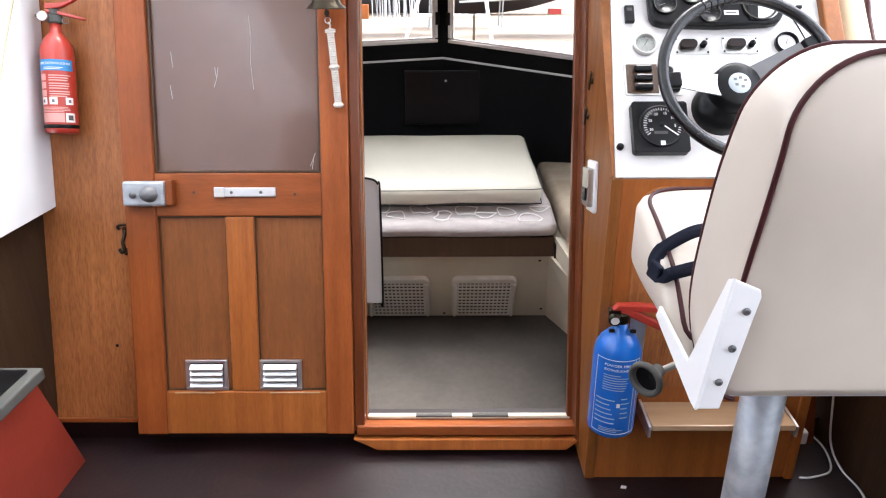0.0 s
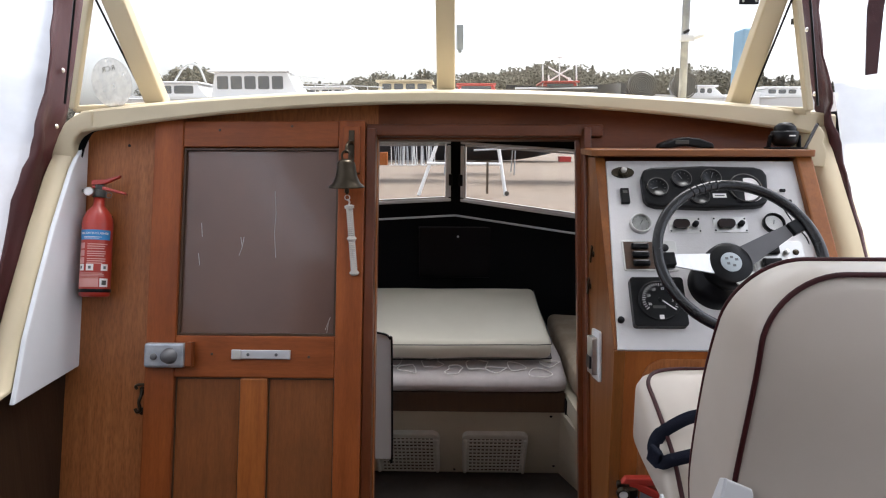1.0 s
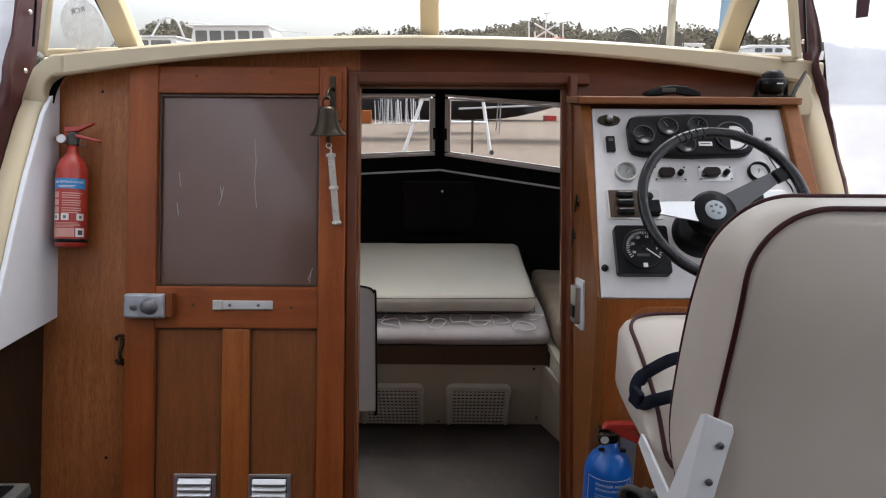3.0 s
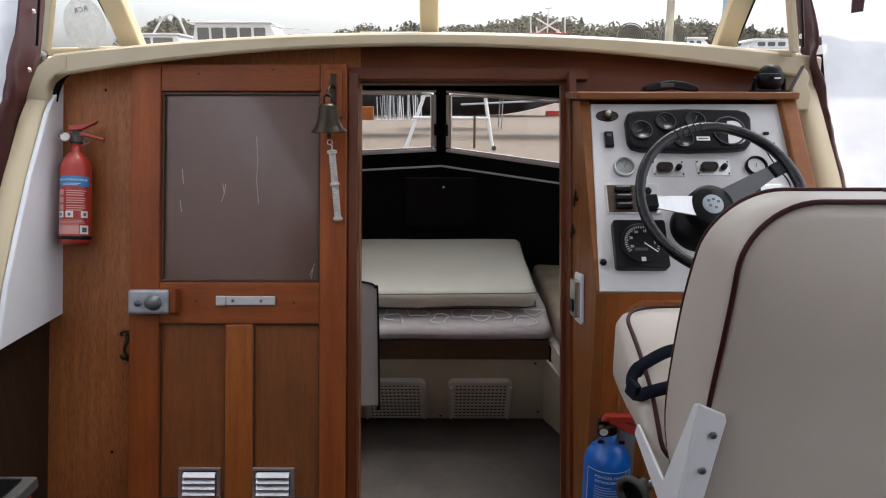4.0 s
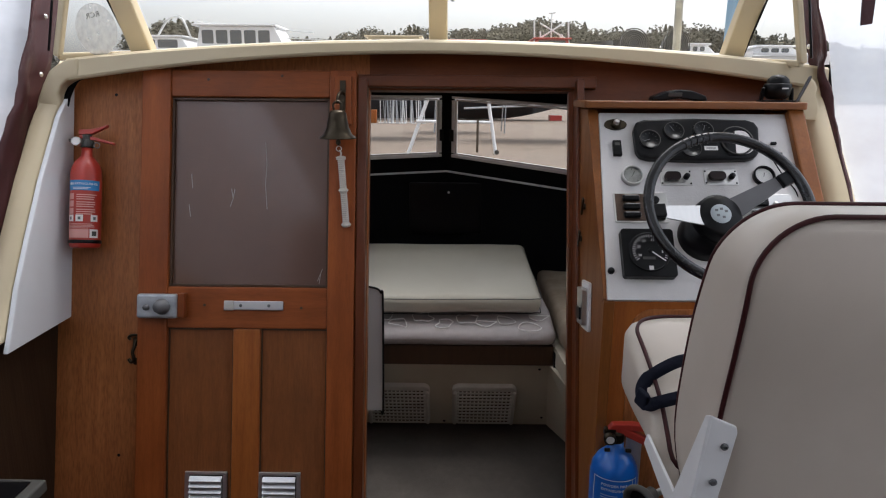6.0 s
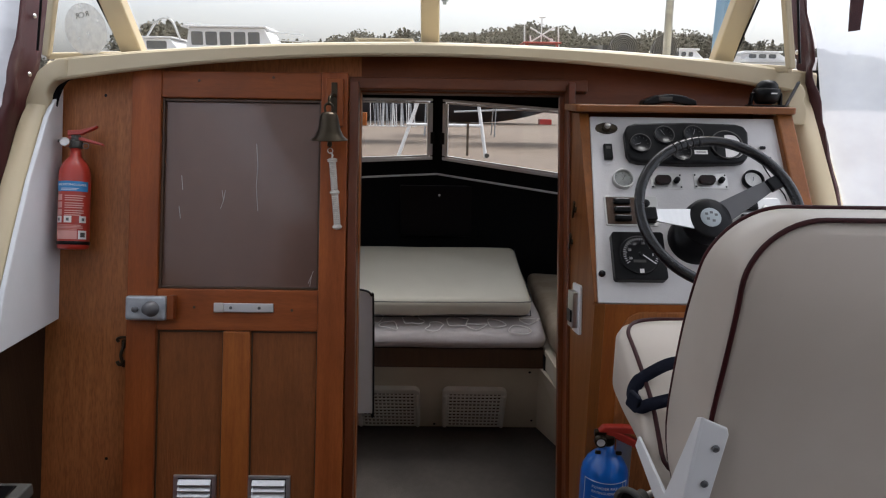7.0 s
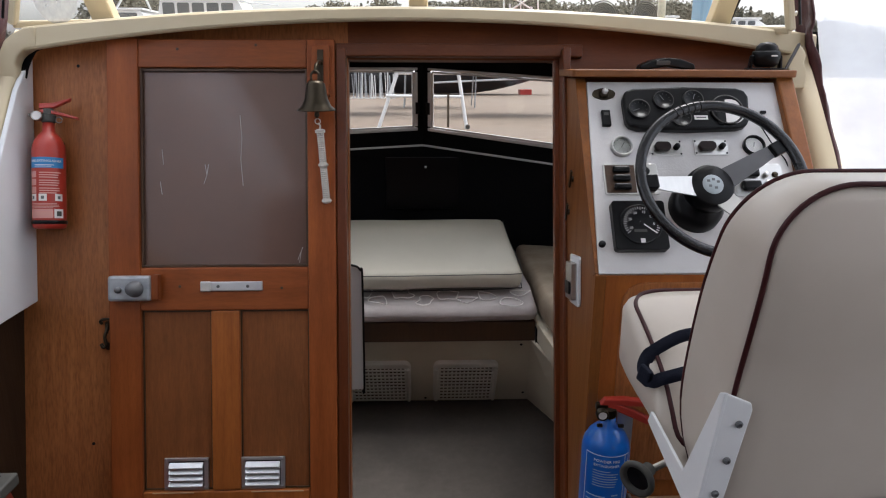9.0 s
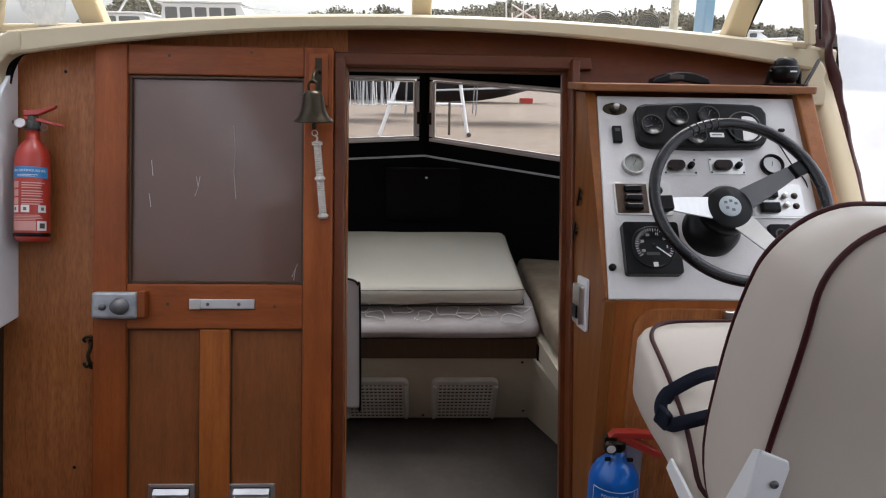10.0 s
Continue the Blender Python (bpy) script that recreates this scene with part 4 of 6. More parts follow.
def along(table, v):
    """Smooth run through the listed (place, value) pairs."""
    v = min(max(v, table[0][0]), table[-1][0])
    last = len(table) - 1
    for k, ((a, p), (b, q)) in enumerate(zip(table, table[1:])):
        if v <= b:
            o, n = table[max(k - 1, 0)], table[min(k + 2, last)]
            u = (v - a) / (b - a)
            m0, m1 = (q - o[1]) / (b - o[0]) * (b - a), (n[1] - p) / (n[0] - a) * (b - a)
            return (2 * u ** 3 - 3 * u ** 2 + 1) * p + (u ** 3 - 2 * u ** 2 + u) * m0 + (3 * u ** 2 - 2 * u ** 3) * q + (u ** 3 - u ** 2) * m1


def pad(x0, x1, v0, v1, r, r0, low, high, crown=0.0, edge=0.012):
    """Upholstered pad: outline in x and v, its two faces given along v; (x, v, w) rings with rounded edges."""
    vs = [v0 + r0 * (1 - math.cos(radians(90 * k / 5))) for k in range(5)]
    vs += [v0 + r0 + (v1 - r - v0 - r0) * k / 14 for k in range(14)]
    vs += [v1 - r + r * math.sin(radians(90 * k / 12)) for k in range(13)]
    half = []
    for v in vs:
        cut = r0 - math.sqrt(max(0.0, r0 ** 2 - (v0 + r0 - v) ** 2)) if v < v0 + r0 else r - math.sqrt(max(0.0, r ** 2 - (v - v1 + r) ** 2)) if v > v1 - r else 0.0
        half.append(max(0.004, (x1 - x0) / 2 - cut))
    xm, vm, n, cols = (x0 + x1) / 2, (v0 + v1) / 2, len(vs), 12
    bm = bmesh.new()

    def ring(inset, f, sink):
        pts = []
        for side in (-1, 1):
            row = []
            for h, v in zip(half, vs):
                w = low(v) + (high(v) - low(v)) * f + sink
                row.append(bm.verts.new((xm + side * max(0.002, h - inset), vm + (v - vm) * (1 - inset / (v1 - v0) * 2), w)))
            pts.append(row)
        return pts[0] + pts[1][::-1]
    rings = [ring(edge, 0, 0), ring(edge * 0.3, 0, edge * 0.35), ring(0, 0, edge), ring(0, 0.5, 0), ring(0, 1, -edge), ring(edge * 0.3, 1, -edge * 0.35), ring(edge, 1, 0)]
    for a, b in zip(rings, rings[1:]):
        for k in range(2 * n):
            q = (k + 1) % (2 * n)
            bm.faces.new((a[k], a[q], b[q], b[k]))
    for rg, sign in ((rings[0], -1), (rings[-1], 1)):
        rows = []
        for k in range(n):
            a, b = rg[k], rg[2 * n - 1 - k]
            row = [a]
            for c in range(1, cols):
                u = c / cols
                p = a.co.lerp(b.co, u)
                p.z += sign * crown * (1 - (2 * u - 1) ** 4) * math.sin(math.pi * k / (n - 1)) ** 0.6
                row.append(bm.verts.new(p))
            rows.append(row + [b])
        for p, q in zip(rows, rows[1:]):
            for c in range(cols):
                bm.faces.new((p[c], p[c + 1], q[c + 1], q[c]))
    bmesh.ops.remove_doubles(bm, verts=bm.verts, dist=0.0002)
    bmesh.ops.recalc_face_normals(bm, faces=bm.faces)
    return bm, half, vs


def rear_of(z):
    return along(((0.640, -0.872), (0.70, -0.876), (0.777, -0.886), (0.865, -0.906), (0.93, -0.919), (1.02, -0.927)), z)


def front_of(z):
    return along(((0.636, -0.812), (0.66, -0.778), (0.685, -0.760), (0.715, -0.753), (0.762, -0.757), (0.857, -0.778), (0.917, -0.801), (0.969, -0.827), (1.02, -0.846)), z)


def under(y):
    return along(((-0.800, 0.616), (-0.70, 0.640), (-0.62, 0.645), (-0.565, 0.653), (-0.535, 0.672), (-0.505, 0.695)), y)


def top_of(y):
    return along(((-0.800, 0.640), (-0.77, 0.652), (-0.735, 0.685), (-0.704, 0.710), (-0.628, 0.743), (-0.54, 0.768), (-0.505, 0.768)), y)


def seam(half, vs, xm, face, inset, off, shrink=0.0):
    mid, k = (vs[0] + vs[-1]) / 2, 1 - 2 * shrink / (vs[-1] - vs[0])
    vs = [mid + (v - mid) * k for v in vs]
    a = [(xm - max(0.003, h - inset), v, face(v) + off) for h, v in zip(half, vs)]
    b = [(xm + max(0.003, h - inset), v, face(v) + off) for h, v in zip(half, vs)]
    return a + b[::-1]


UPRIGHT = Matrix(((1, 0, 0, 0), (0, 0, 1, 0), (0, 1, 0, 0), (0, 0, 0, 1)))
bk, half, vs = pad(0.285, 0.735, 0.627, 1.011, 0.072, 0.02, rear_of, front_of, 0.006)
bk.transform(UPRIGHT)
bmesh.ops.recalc_face_normals(bk, faces=bk.faces)
back = part("backrest", bk, VINYL, seat, smooth=True)
for face, off in ((rear_of, 0.003), (front_of, -0.003)):
    part("piping", moved(tube(seam(half, vs, 0.510, face, 0.004, off), 0.0028, 8), UPRIGHT), PIPING, back, "maroon piping", True)
CUSH = pose(0.004, -0.83, 0.548, 11)
ck, half, vs = pad(0.269, 0.735, -0.800, -0.498, 0.070, 0.03, under, top_of, 0.004, 0.018)
cush = part("seat_cushion", ck, VINYL, seat, smooth=True)
part("piping", tube(seam(half, vs, 0.502, top_of, 0.016, 0.0015, 0.017), 0.0032, 8), PIPING, cush, "maroon piping", True)
part("pedestal", rod((0.425, -0.72, 0.0), (0.425, -0.72, 0.605), 0.029, 24), GALVANISED, seat, "galvanised pedestal tube", True)
part("base_plate", lathe([(0, 0), (0.11, 0), (0.11, 0.008), (0.04, 0.012), (0, 0.012)], 28, Matrix.Translation((0.425, -0.72, 0.0))), GALVANISED, seat)
part("seat_plate", moved(box(0.33, 0.69, 0.03, 0.25, 0.034, 0.044, 0.003), CUSH), WHITE_STEEL, seat)
brk = part("bracket", moved(prism([(0.256, -0.003), (0.284, -0.003), (0.3025, 0.138), (0.300, 0.146), (0.270, 0.159)], 0.004, "Y", -0.006, 0.0015), LEAN), WHITE_STEEL, seat, "white painted steel bracket")
plate_side = prism([(-0.893, 0.629), (-0.876, 0.630), (-0.728, 0.660), (-0.734, 0.677), (-0.848, 0.664), (-0.892, 0.786), (-0.903, 0.791)], 0.004, "X", 0.2555, 0.001)
for v in plate_side.verts:
    v.co.x += (v.co.z - 0.629) * 0.085
part("side_plate", plate_side, WHITE_STEEL, brk)
for x, z in ((0.2895, 0.122), (0.2830, 0.077), (0.2765, 0.034)):
    part("bolt", moved(lathe([(0.0043, 0), (0.0041, 0.002), (0.0025, 0.003), (0.0023, 0.0015), (0, 0.0015)], 12), LEAN @ pose(x, -0.0065, z, 90)), DULL_STEEL, brk)

# ---- lettering and wrapped labels ----
def text_bm(words, size, m=None):
    cu = bpy.data.curves.new("text", "FONT")
    cu.body, cu.size, cu.align_x, cu.align_y, cu.extrude, cu.resolution_u = words, size, "CENTER", "CENTER", 0.0002, 2
    ob = bpy.data.objects.new("text", cu)
    scene.collection.objects.link(ob)
    me = bpy.data.meshes.new_from_object(ob.evaluated_get(bpy.context.evaluated_depsgraph_get()))
    bm = bmesh.new()
    bm.from_mesh(me)
    bpy.data.objects.remove(ob)
    bpy.data.meshes.remove(me)
    bpy.data.curves.remove(cu)
    if m is not None:
        bm.transform(m)
    return bm


def wrap(bm, r, turn=0.0, z=0.0):
    """Bends flat xy lettering round a can of radius r, its middle towards -y."""
    for v in bm.verts:
        a = v.co.x / r + radians(turn) - math.pi / 2
        d = r + v.co.z
        v.co = Vector((d * math.cos(a), d * math.sin(a), v.co.y + z))
    return bm


def patch(r, a0, a1, z0, z1, t=0.0006):
    """A curved label: angles from the -y side, in degrees."""
    n = max(2, int(abs(a1 - a0) / 6))
    rows = [[((r + t) * math.cos(radians(a - 90)), (r + t) * math.sin(radians(a - 90)), z) for z in (z0, z1)] for a in [a0 + (a1 - a0) * k / n for k in range(n + 1)]]
    return sheet(rows, 0.0003)


def lines(r, a0, a1, z0, z1, n, fill=0.5, seed=1):
    rnd = random.Random(seed)
    h = (z1 - z0) / n
    return join(*[patch(r, a0, a0 + (a1 - a0) * rnd.uniform(0.65, 1.0), z0 + h * k, z0 + h * (k + fill)) for k in range(n)])


# ---- red fire extinguisher on the bulkhead ----
R = 0.0347


def turned(r, a0, a1, z0, z1):
    """A label patch, with the label turned towards the cockpit."""
    return patch(r, a0 + 24, a1 + 24, z0, z1)


def turned_lines(r, a0, a1, *rest):
    return lines(r, a0 + 24, a1 + 24, *rest)


red = thing("fire_extinguisher", "red fire extinguisher with printed label hung on the bulkhead", "extinguisher", BULK @ pose(-0.893, -0.012, 0.090, 0, 0, 8) @ Matrix.Diagonal((1, 1, 0.93, 1)))
part("cylinder", lathe([(0, 0.004), (R - 0.006, 0), (R - 0.001, 0.004), (R, 0.012), (R, 0.194), (R - 0.0015, 0.205), (R - 0.005, 0.216), (R - 0.011, 0.227), (R - 0.018, 0.236), (0.013, 0.241), (0.012, 0.262), (0, 0.262)], 40), RED, red, smooth=True)
part("base_band", lathe([(R + 0.0008, 0.012), (R + 0.0016, 0.013), (R + 0.0016, 0.020), (R + 0.0008, 0.021)], 40), BLACK, red, smooth=True)
part("blue_band", turned(R, -86, 50, 0.148, 0.174), LABEL_BLUE, red, "blue label band")
part("lettering", join(wrap(text_bm("FIRE EXTINGUISHER", 0.0078), R + 0.0009, 8, 0.1645), turned_lines(R + 0.0004, -55, 25, 0.151, 0.158, 2, 0.35, 3)), PAPER, red)
for k in range(3):
    part("pictogram", turned(R, -80, -50, 0.125 - 0.019 * k, 0.140 - 0.019 * k), PINK_INK, red, "small pink pictogram")
    part("print", turned_lines(R, -38, 40, 0.124 - 0.019 * k, 0.141 - 0.019 * k, 3, 0.45, 11 + k), PINK_INK, red, "rows of unreadable print")
for a in (-78, -40, 15):
    part("symbol", turned(R, a, a + 28, 0.068, 0.085), PAPER, red, "white symbol square")
    part("symbol_mark", turned(R + 0.0005, a + 9, a + 19, 0.0725, 0.080), DULL_STEEL, red)
part("print", turned_lines(R, -82, 44, 0.050, 0.064, 4, 0.5, 21), PINK_INK, red, "rows of unreadable print")
part("print_block", turned(R, -82, 8, 0.026, 0.048), PINK_INK, red)
part("print_square", turned(R, 12, 46, 0.026, 0.048), PAPER, red, "pale printed square")
part("print_square_mark", turned(R + 0.0005, 20, 38, 0.031, 0.043), RUBBER, red)
part("valve", join(lathe([(0.013, 0.262), (0.016, 0.266), (0.016, 0.280), (0.011, 0.284), (0.011, 0.296), (0, 0.296)], 16), box(-0.040, 0.012, -0.006, 0.006, 0.276, 0.284, 0.002)), RUBBER, red)
gg = part("gauge", moved(lathe([(0.0115, 0), (0.0115, 0.011), (0.010, 0.013), (0.009, 0.0115), (0, 0.0115)], 20), pose(-0.016, -0.014, 0.275, 90)), STEEL, red, "pressure gauge", True)
part("gauge_face", moved(lathe([(0.0088, 0.0117), (0, 0.0119)], 20), pose(-0.016, -0.014, 0.275, 90)), PAPER, gg)
part("lever", moved(prism([(-0.012, 0.0), (0.02, 0.004), (0.052, 0.022), (0.055, 0.029), (0.018, 0.016), (-0.012, 0.014)], 0.014, "Y", -0.007, 0.002), pose(-0.006, 0, 0.295)), RED, red, "red lever")
part("handle", moved(prism([(-0.012, 0.0), (0.025, -0.006), (0.068, -0.016), (0.068, -0.010), (0.02, 0.004), (-0.012, 0.008)], 0.014, "Y", -0.007, 0.002), pose(-0.004, 0, 0.287)), RED, red, "red carrying handle")
part("pin_ring", moved(tube([(0.007 * math.cos(a), 0, 0.007 * math.sin(a)) for a in [k * 0.4 for k in range(16)]], 0.0012, 5), pose(0.026, -0.010, 0.268)), DULL_STEEL, red)
part("wall_bracket", box(-0.02, 0.02, R, R + 0.006, 0.02, 0.22, 0.002), RUBBER, red)

# ---- blue fire extinguisher on the console ----
R = 0.0485
blue = thing("fire_extinguisher", "blue powder fire extinguisher clipped to the console front", "extinguisher", pose(0.337, -0.312, 0.177, 0, 0, -4) @ Matrix.Diagonal((1, 1, 0.94, 1)))
part("cylinder", lathe([(0, 0.004), (R - 0.01, 0), (R - 0.001, 0.008), (R, 0.016), (R, 0.200), (R - 0.003, 0.217), (R - 0.011, 0.234), (0.026, 0.247), (0.016, 0.256), (0.016, 0.272), (0, 0.272)], 40), BLUE, blue, smooth=True)
part("label_outline", join(patch(R, -62, 52, 0.203, 0.2045), patch(R, -62, 52, 0.018, 0.0195), patch(R, -62, -60.5, 0.018, 0.204), patch(R, 38, 39.2, 0.018, 0.204), patch(R, 50.5, 52, 0.018, 0.204)), PAPER, blue, "thin white label outline")
part("lettering", join(wrap(text_bm("POWDER FIRE", 0.0085), R + 0.0009, -8, 0.191), wrap(text_bm("EXTINGUISHER", 0.0078), R + 0.0009, -8, 0.180)), PAPER, blue)
part("print", join(lines(R, -40, 22, 0.130, 0.172, 7, 0.25, 5), lines(R, -55, 0, 0.045, 0.115, 6, 0.2, 6), lines(R, 8, 32, 0.06, 0.12, 5, 0.2, 9), lines(R, -40, 20, 0.024, 0.036, 3, 0.3, 8)), PALE_BADGE, blue, "rows of unreadable print")
part("mark", patch(R, -2, 6, 0.088, 0.098), PAPER, blue)
part("valve", join(lathe([(0.015, 0.270), (0.017, 0.276), (0.017, 0.292), (0, 0.300)], 16), box(-0.026, 0.022, -0.008, 0.008, 0.286, 0.302, 0.003)), BRASS, blue)
gg = part("gauge", moved(lathe([(0.0125, 0), (0.0125, 0.011), (0.0105, 0.013), (0.009, 0.0115), (0, 0.0115)], 20), pose(-0.016, -0.012, 0.285, 90)), BRASS, blue, "pressure gauge", True)
part("gauge_face", moved(lathe([(0.0085, 0.0117), (0, 0.0119)], 20), pose(-0.016, -0.012, 0.285, 90)), PAPER, gg)
part("lever", moved(prism([(-0.02, 0.0), (0.01, 0.0), (0.085, -0.002), (0.088, 0.010), (0.03, 0.016), (-0.01, 0.014)], 0.018, "Y", -0.009, 0.003), pose(0.0, 0, 0.300)), RED, blue, "red plastic lever")
part("handle", moved(prism([(-0.005, 0.0), (0.02, -0.012), (0.078, -0.040), (0.086, -0.034), (0.084, -0.026), (0.03, 0.004), (0.0, 0.012)], 0.018, "Y", -0.009, 0.003), pose(0.0, 0, 0.296)), RED, blue, "red plastic grip")
for x in (-0.020, 0.022):
    part("clip", box(x - 0.006, x + 0.006, -0.022, -0.016, 0.256, 0.264, 0.002), BRASS, blue)
part("wall_bracket", box(0.030, 0.062, R - 0.01, R + 0.006, 0.06, 0.265, 0.002), ALUMINIUM, blue, "aluminium wall bracket")

# ---- ship's bell ----
bell = thing("ships_bell", "small tarnished brass bell with a knotted white lanyard", "bell", pose(-0.272, 0.024, 1.018))
part("bell_body", lathe([(0.0, 0.066), (0.014, 0.065), (0.0205, 0.058), (0.0225, 0.045), (0.026, 0.025), (0.033, 0.010), (0.0425, 0.002), (0.0430, 0.0), (0.040, 0.0), (0.030, 0.009), (0.022, 0.03), (0.019, 0.055), (0, 0.06)], 36), BRASS, bell, smooth=True)
part("crown", tube(smooth_path([(-0.008, 0, 0.064), (-0.009, 0.0, 0.078), (0, 0.002, 0.086), (0.009, 0, 0.078), (0.008, 0, 0.064)], 5), 0.0028, 7), BRASS, bell, smooth=True)
part("arm", tube(smooth_path([(0, 0.002, 0.082), (0.001, 0.015, 0.098), (0.004, 0.045, 0.106), (0.006, 0.07, 0.100)], 5), 0.004, 7), BRASS, bell, smooth=True)
part("clapper", join(rod((0, 0, 0.03), (0, 0, -0.006), 0.003, 8), moved(lathe([(0, -0.008), (0.006, -0.002), (0.005, 0.006), (0, 0.008)], 12), pose(0, 0, -0.010))), BRASS, bell)
part("ring", moved(tube([(0.006 * math.cos(k * 0.5), 0, 0.006 * math.sin(k * 0.5)) for k in range(13)], 0.0012, 5, True), pose(0.001, 0, -0.024)), STEEL, bell)
prof = [(0, -0.040)]
for k in range(70):
    z = -0.041 - 0.00245 * k
    prof.append((0.0072 + 0.0016 * (k % 2) + (0.0035 if k in (1, 2, 3, 32, 33, 34, 66, 67, 68) else 0), z))
prof.append((0, prof[-1][1] - 0.002))
part("lanyard", lathe(prof[::-1], 10, pose(0.004, -0.007, 0, 0, -3, 0)), ROPE, bell, "knotted white cord")
part("lanyard_loop", tube(smooth_path([(0.002, -0.004, -0.028), (0.007, -0.006, -0.034), (0.004, -0.008, -0.046)], 4), 0.0022, 6), ROPE, bell)
block = thing("bell_bracket", "wooden block and metal plate that carry the bell", "bracket", BULK)
part("block", box(-0.290, -0.248, -0.026, -0.0125, 0.395, 0.512, 0.002), MAHOGANY, block)
part("plate", box(-0.276, -0.262, -0.030, -0.0265, 0.42, 0.50, 0.001), BRASS, block)

# ---- instruments on the dash ----


def on_dash(x, v, off=0.0):
    """Dash space turned so that +z comes out of the panel."""
    return DASH @ pose(x - 0.004, -0.006 - off, v - 0.007, 90)


def dial(x, v, r, parent_name, label, category, rim=BLACK, face=BLACK, depth=0.012, needle=0.6, ticks=0, angle=40, extra=()):
    g = thing(parent_name, label, category, on_dash(x, v))
    part("rim", lathe([(r * 0.84, 0.0), (r, 0.0), (r, depth * 0.8), (r * 0.93, depth), (r * 0.84, depth * 0.8), (r * 0.84, 0.0)], 36), rim, g, smooth=True)
    part("face", lathe([(r * 0.85, 0.003), (0, 0.0032)], 36), face, g)
    if ticks:
        bms = []
        for k in range(ticks):
            a = radians(225 - 270 * k / (ticks - 1))
            bms.append(moved(box(r * (0.62 if k % 5 == 0 else 0.70), r * 0.78, -r * 0.014, r * 0.014, 0.0033, 0.0037), pose(0, 0, 0, 0, 0, math.degrees(a))))
        part("scale_marks", join(*bms), PAPER if face is BLACK else BLACK, g)
    if needle:
        part("needle", moved(box(-r * 0.1, r * needle, -r * 0.022, r * 0.022, 0.0045, 0.0055), pose(0, 0, 0, 0, 0, angle)), PAPER if face is BLACK else BLACK, g)
    glass = part("lens", lathe([(r * 0.845, depth * 0.62), (0, depth * 0.66)], 36), GLASS, g)
    glass.visible_shadow = False
    return g


cluster = thing("gauge_cluster", "black moulded gauge cluster with five round instruments", "gauges", on_dash(-0.004, -0.003))
cl = [(0.404, 0.400), (0.412, 0.418), (0.430, 0.424), (0.54, 0.4285), (0.655, 0.426), (0.674, 0.420), (0.681, 0.404), (0.673, 0.345), (0.664, 0.331), (0.645, 0.326), (0.54, 0.322), (0.432, 0.325), (0.412, 0.331), (0.405, 0.345)]
part("housing", prism(cl, 0.022, "Z", 0.0, 0.006, 3), BLACK, cluster, smooth=False)
for x, v, r, ang in ((0.436, 0.370, 0.023, 200), (0.491, 0.392, 0.022, 120), (0.556, 0.394, 0.022, 70), (0.524, 0.349, 0.022, 160), (0.626, 0.368, 0.036, 210)):
    gg = part("dial", lathe([(r * 0.86, 0.021), (r, 0.022), (r, 0.0255), (r * 0.92, 0.027), (r * 0.86, 0.024), (0, 0.0235)], 32, Matrix.Translation((x, v, 0))), BLACK, cluster, "round black dial", True)
    part("marks", join(*[moved(box(r * 0.60, r * 0.76, -r * 0.02, r * 0.02, 0.0243, 0.0246), pose(x, v, 0, 0, 0, 215 - 250 * k / 8)) for k in range(9)]), RUBBER, gg)
    part("ring", lathe([(r * 0.93, 0.0268), (r * 0.99, 0.0272), (r * 1.0, 0.0262)], 32, Matrix.Translation((x, v, 0))), RUBBER, gg, smooth=True)
    part("needle", moved(box(0, r * 0.62, -r * 0.025, r * 0.025, 0.0247, 0.0252), pose(x, v, 0, 0, 0, ang)), DULL_STEEL, gg)
part("name_bar", box(0.553, 0.582, 0.345, 0.355, 0.0222, 0.0228), PAPER, cluster, "small white name bar")
part("name_print", box(0.557, 0.578, 0.349, 0.351, 0.0229, 0.0231), BLACK, cluster)
part("bright_face", lathe([(0.030, 0.0246), (0, 0.0247)], 28, Matrix.Translation((0.634, 0.364, 0))), PAPER, cluster, "pale dial face")
part("bright_cover", prism([(0.602, 0.333), (0.619, 0.333), (0.624, 0.395), (0.602, 0.395)], 0.0004, "Z", 0.0249), BLACK, cluster)
# ignition button, small rocker, silver dial, ring dial, plug
ign = thing("start_button", "chrome push button on a small black escutcheon", "button", on_dash(0.366, 0.418))
part("plate", prism([(0.022 * math.cos(a) * (1.15 if abs(math.cos(a)) > 0.8 else 1), 0.014 * math.sin(a)) for a in [k * math.pi / 10 for k in range(20)]], 0.004, "Z", 0.0), BRASS, ign)
part("collar", lathe([(0.011, 0.004), (0.0105, 0.010), (0.008, 0.011), (0, 0.011)], 20), BRASS, ign, smooth=True)
part("button", lathe([(0.0065, 0.010), (0.0065, 0.017), (0.005, 0.020), (0, 0.021)], 20), STEEL, ign, smooth=True)
rock = thing("rocker_switch", "small black rocker switch with a pale mark", "switch", on_dash(0.364, 0.355))
part("body", box(-0.0095, 0.0095, -0.019, 0.019, 0.0, 0.010, 0.002), BLACK, rock)
part("mark", box(-0.005, 0.005, 0.005, 0.012, 0.0102, 0.0106), RUBBER, rock)
dial(0.391, 0.287, 0.0235, "battery_gauge", "round silver-faced gauge set in the dash", "gauge", STEEL, DIAL_SILVER, needle=0.5, ticks=11, angle=60)
dial(0.676, 0.289, 0.0232, "ring_gauge", "black-ringed gauge with a pale glass face", "gauge", BLACK, PAPER, needle=0.35, ticks=0, angle=75)
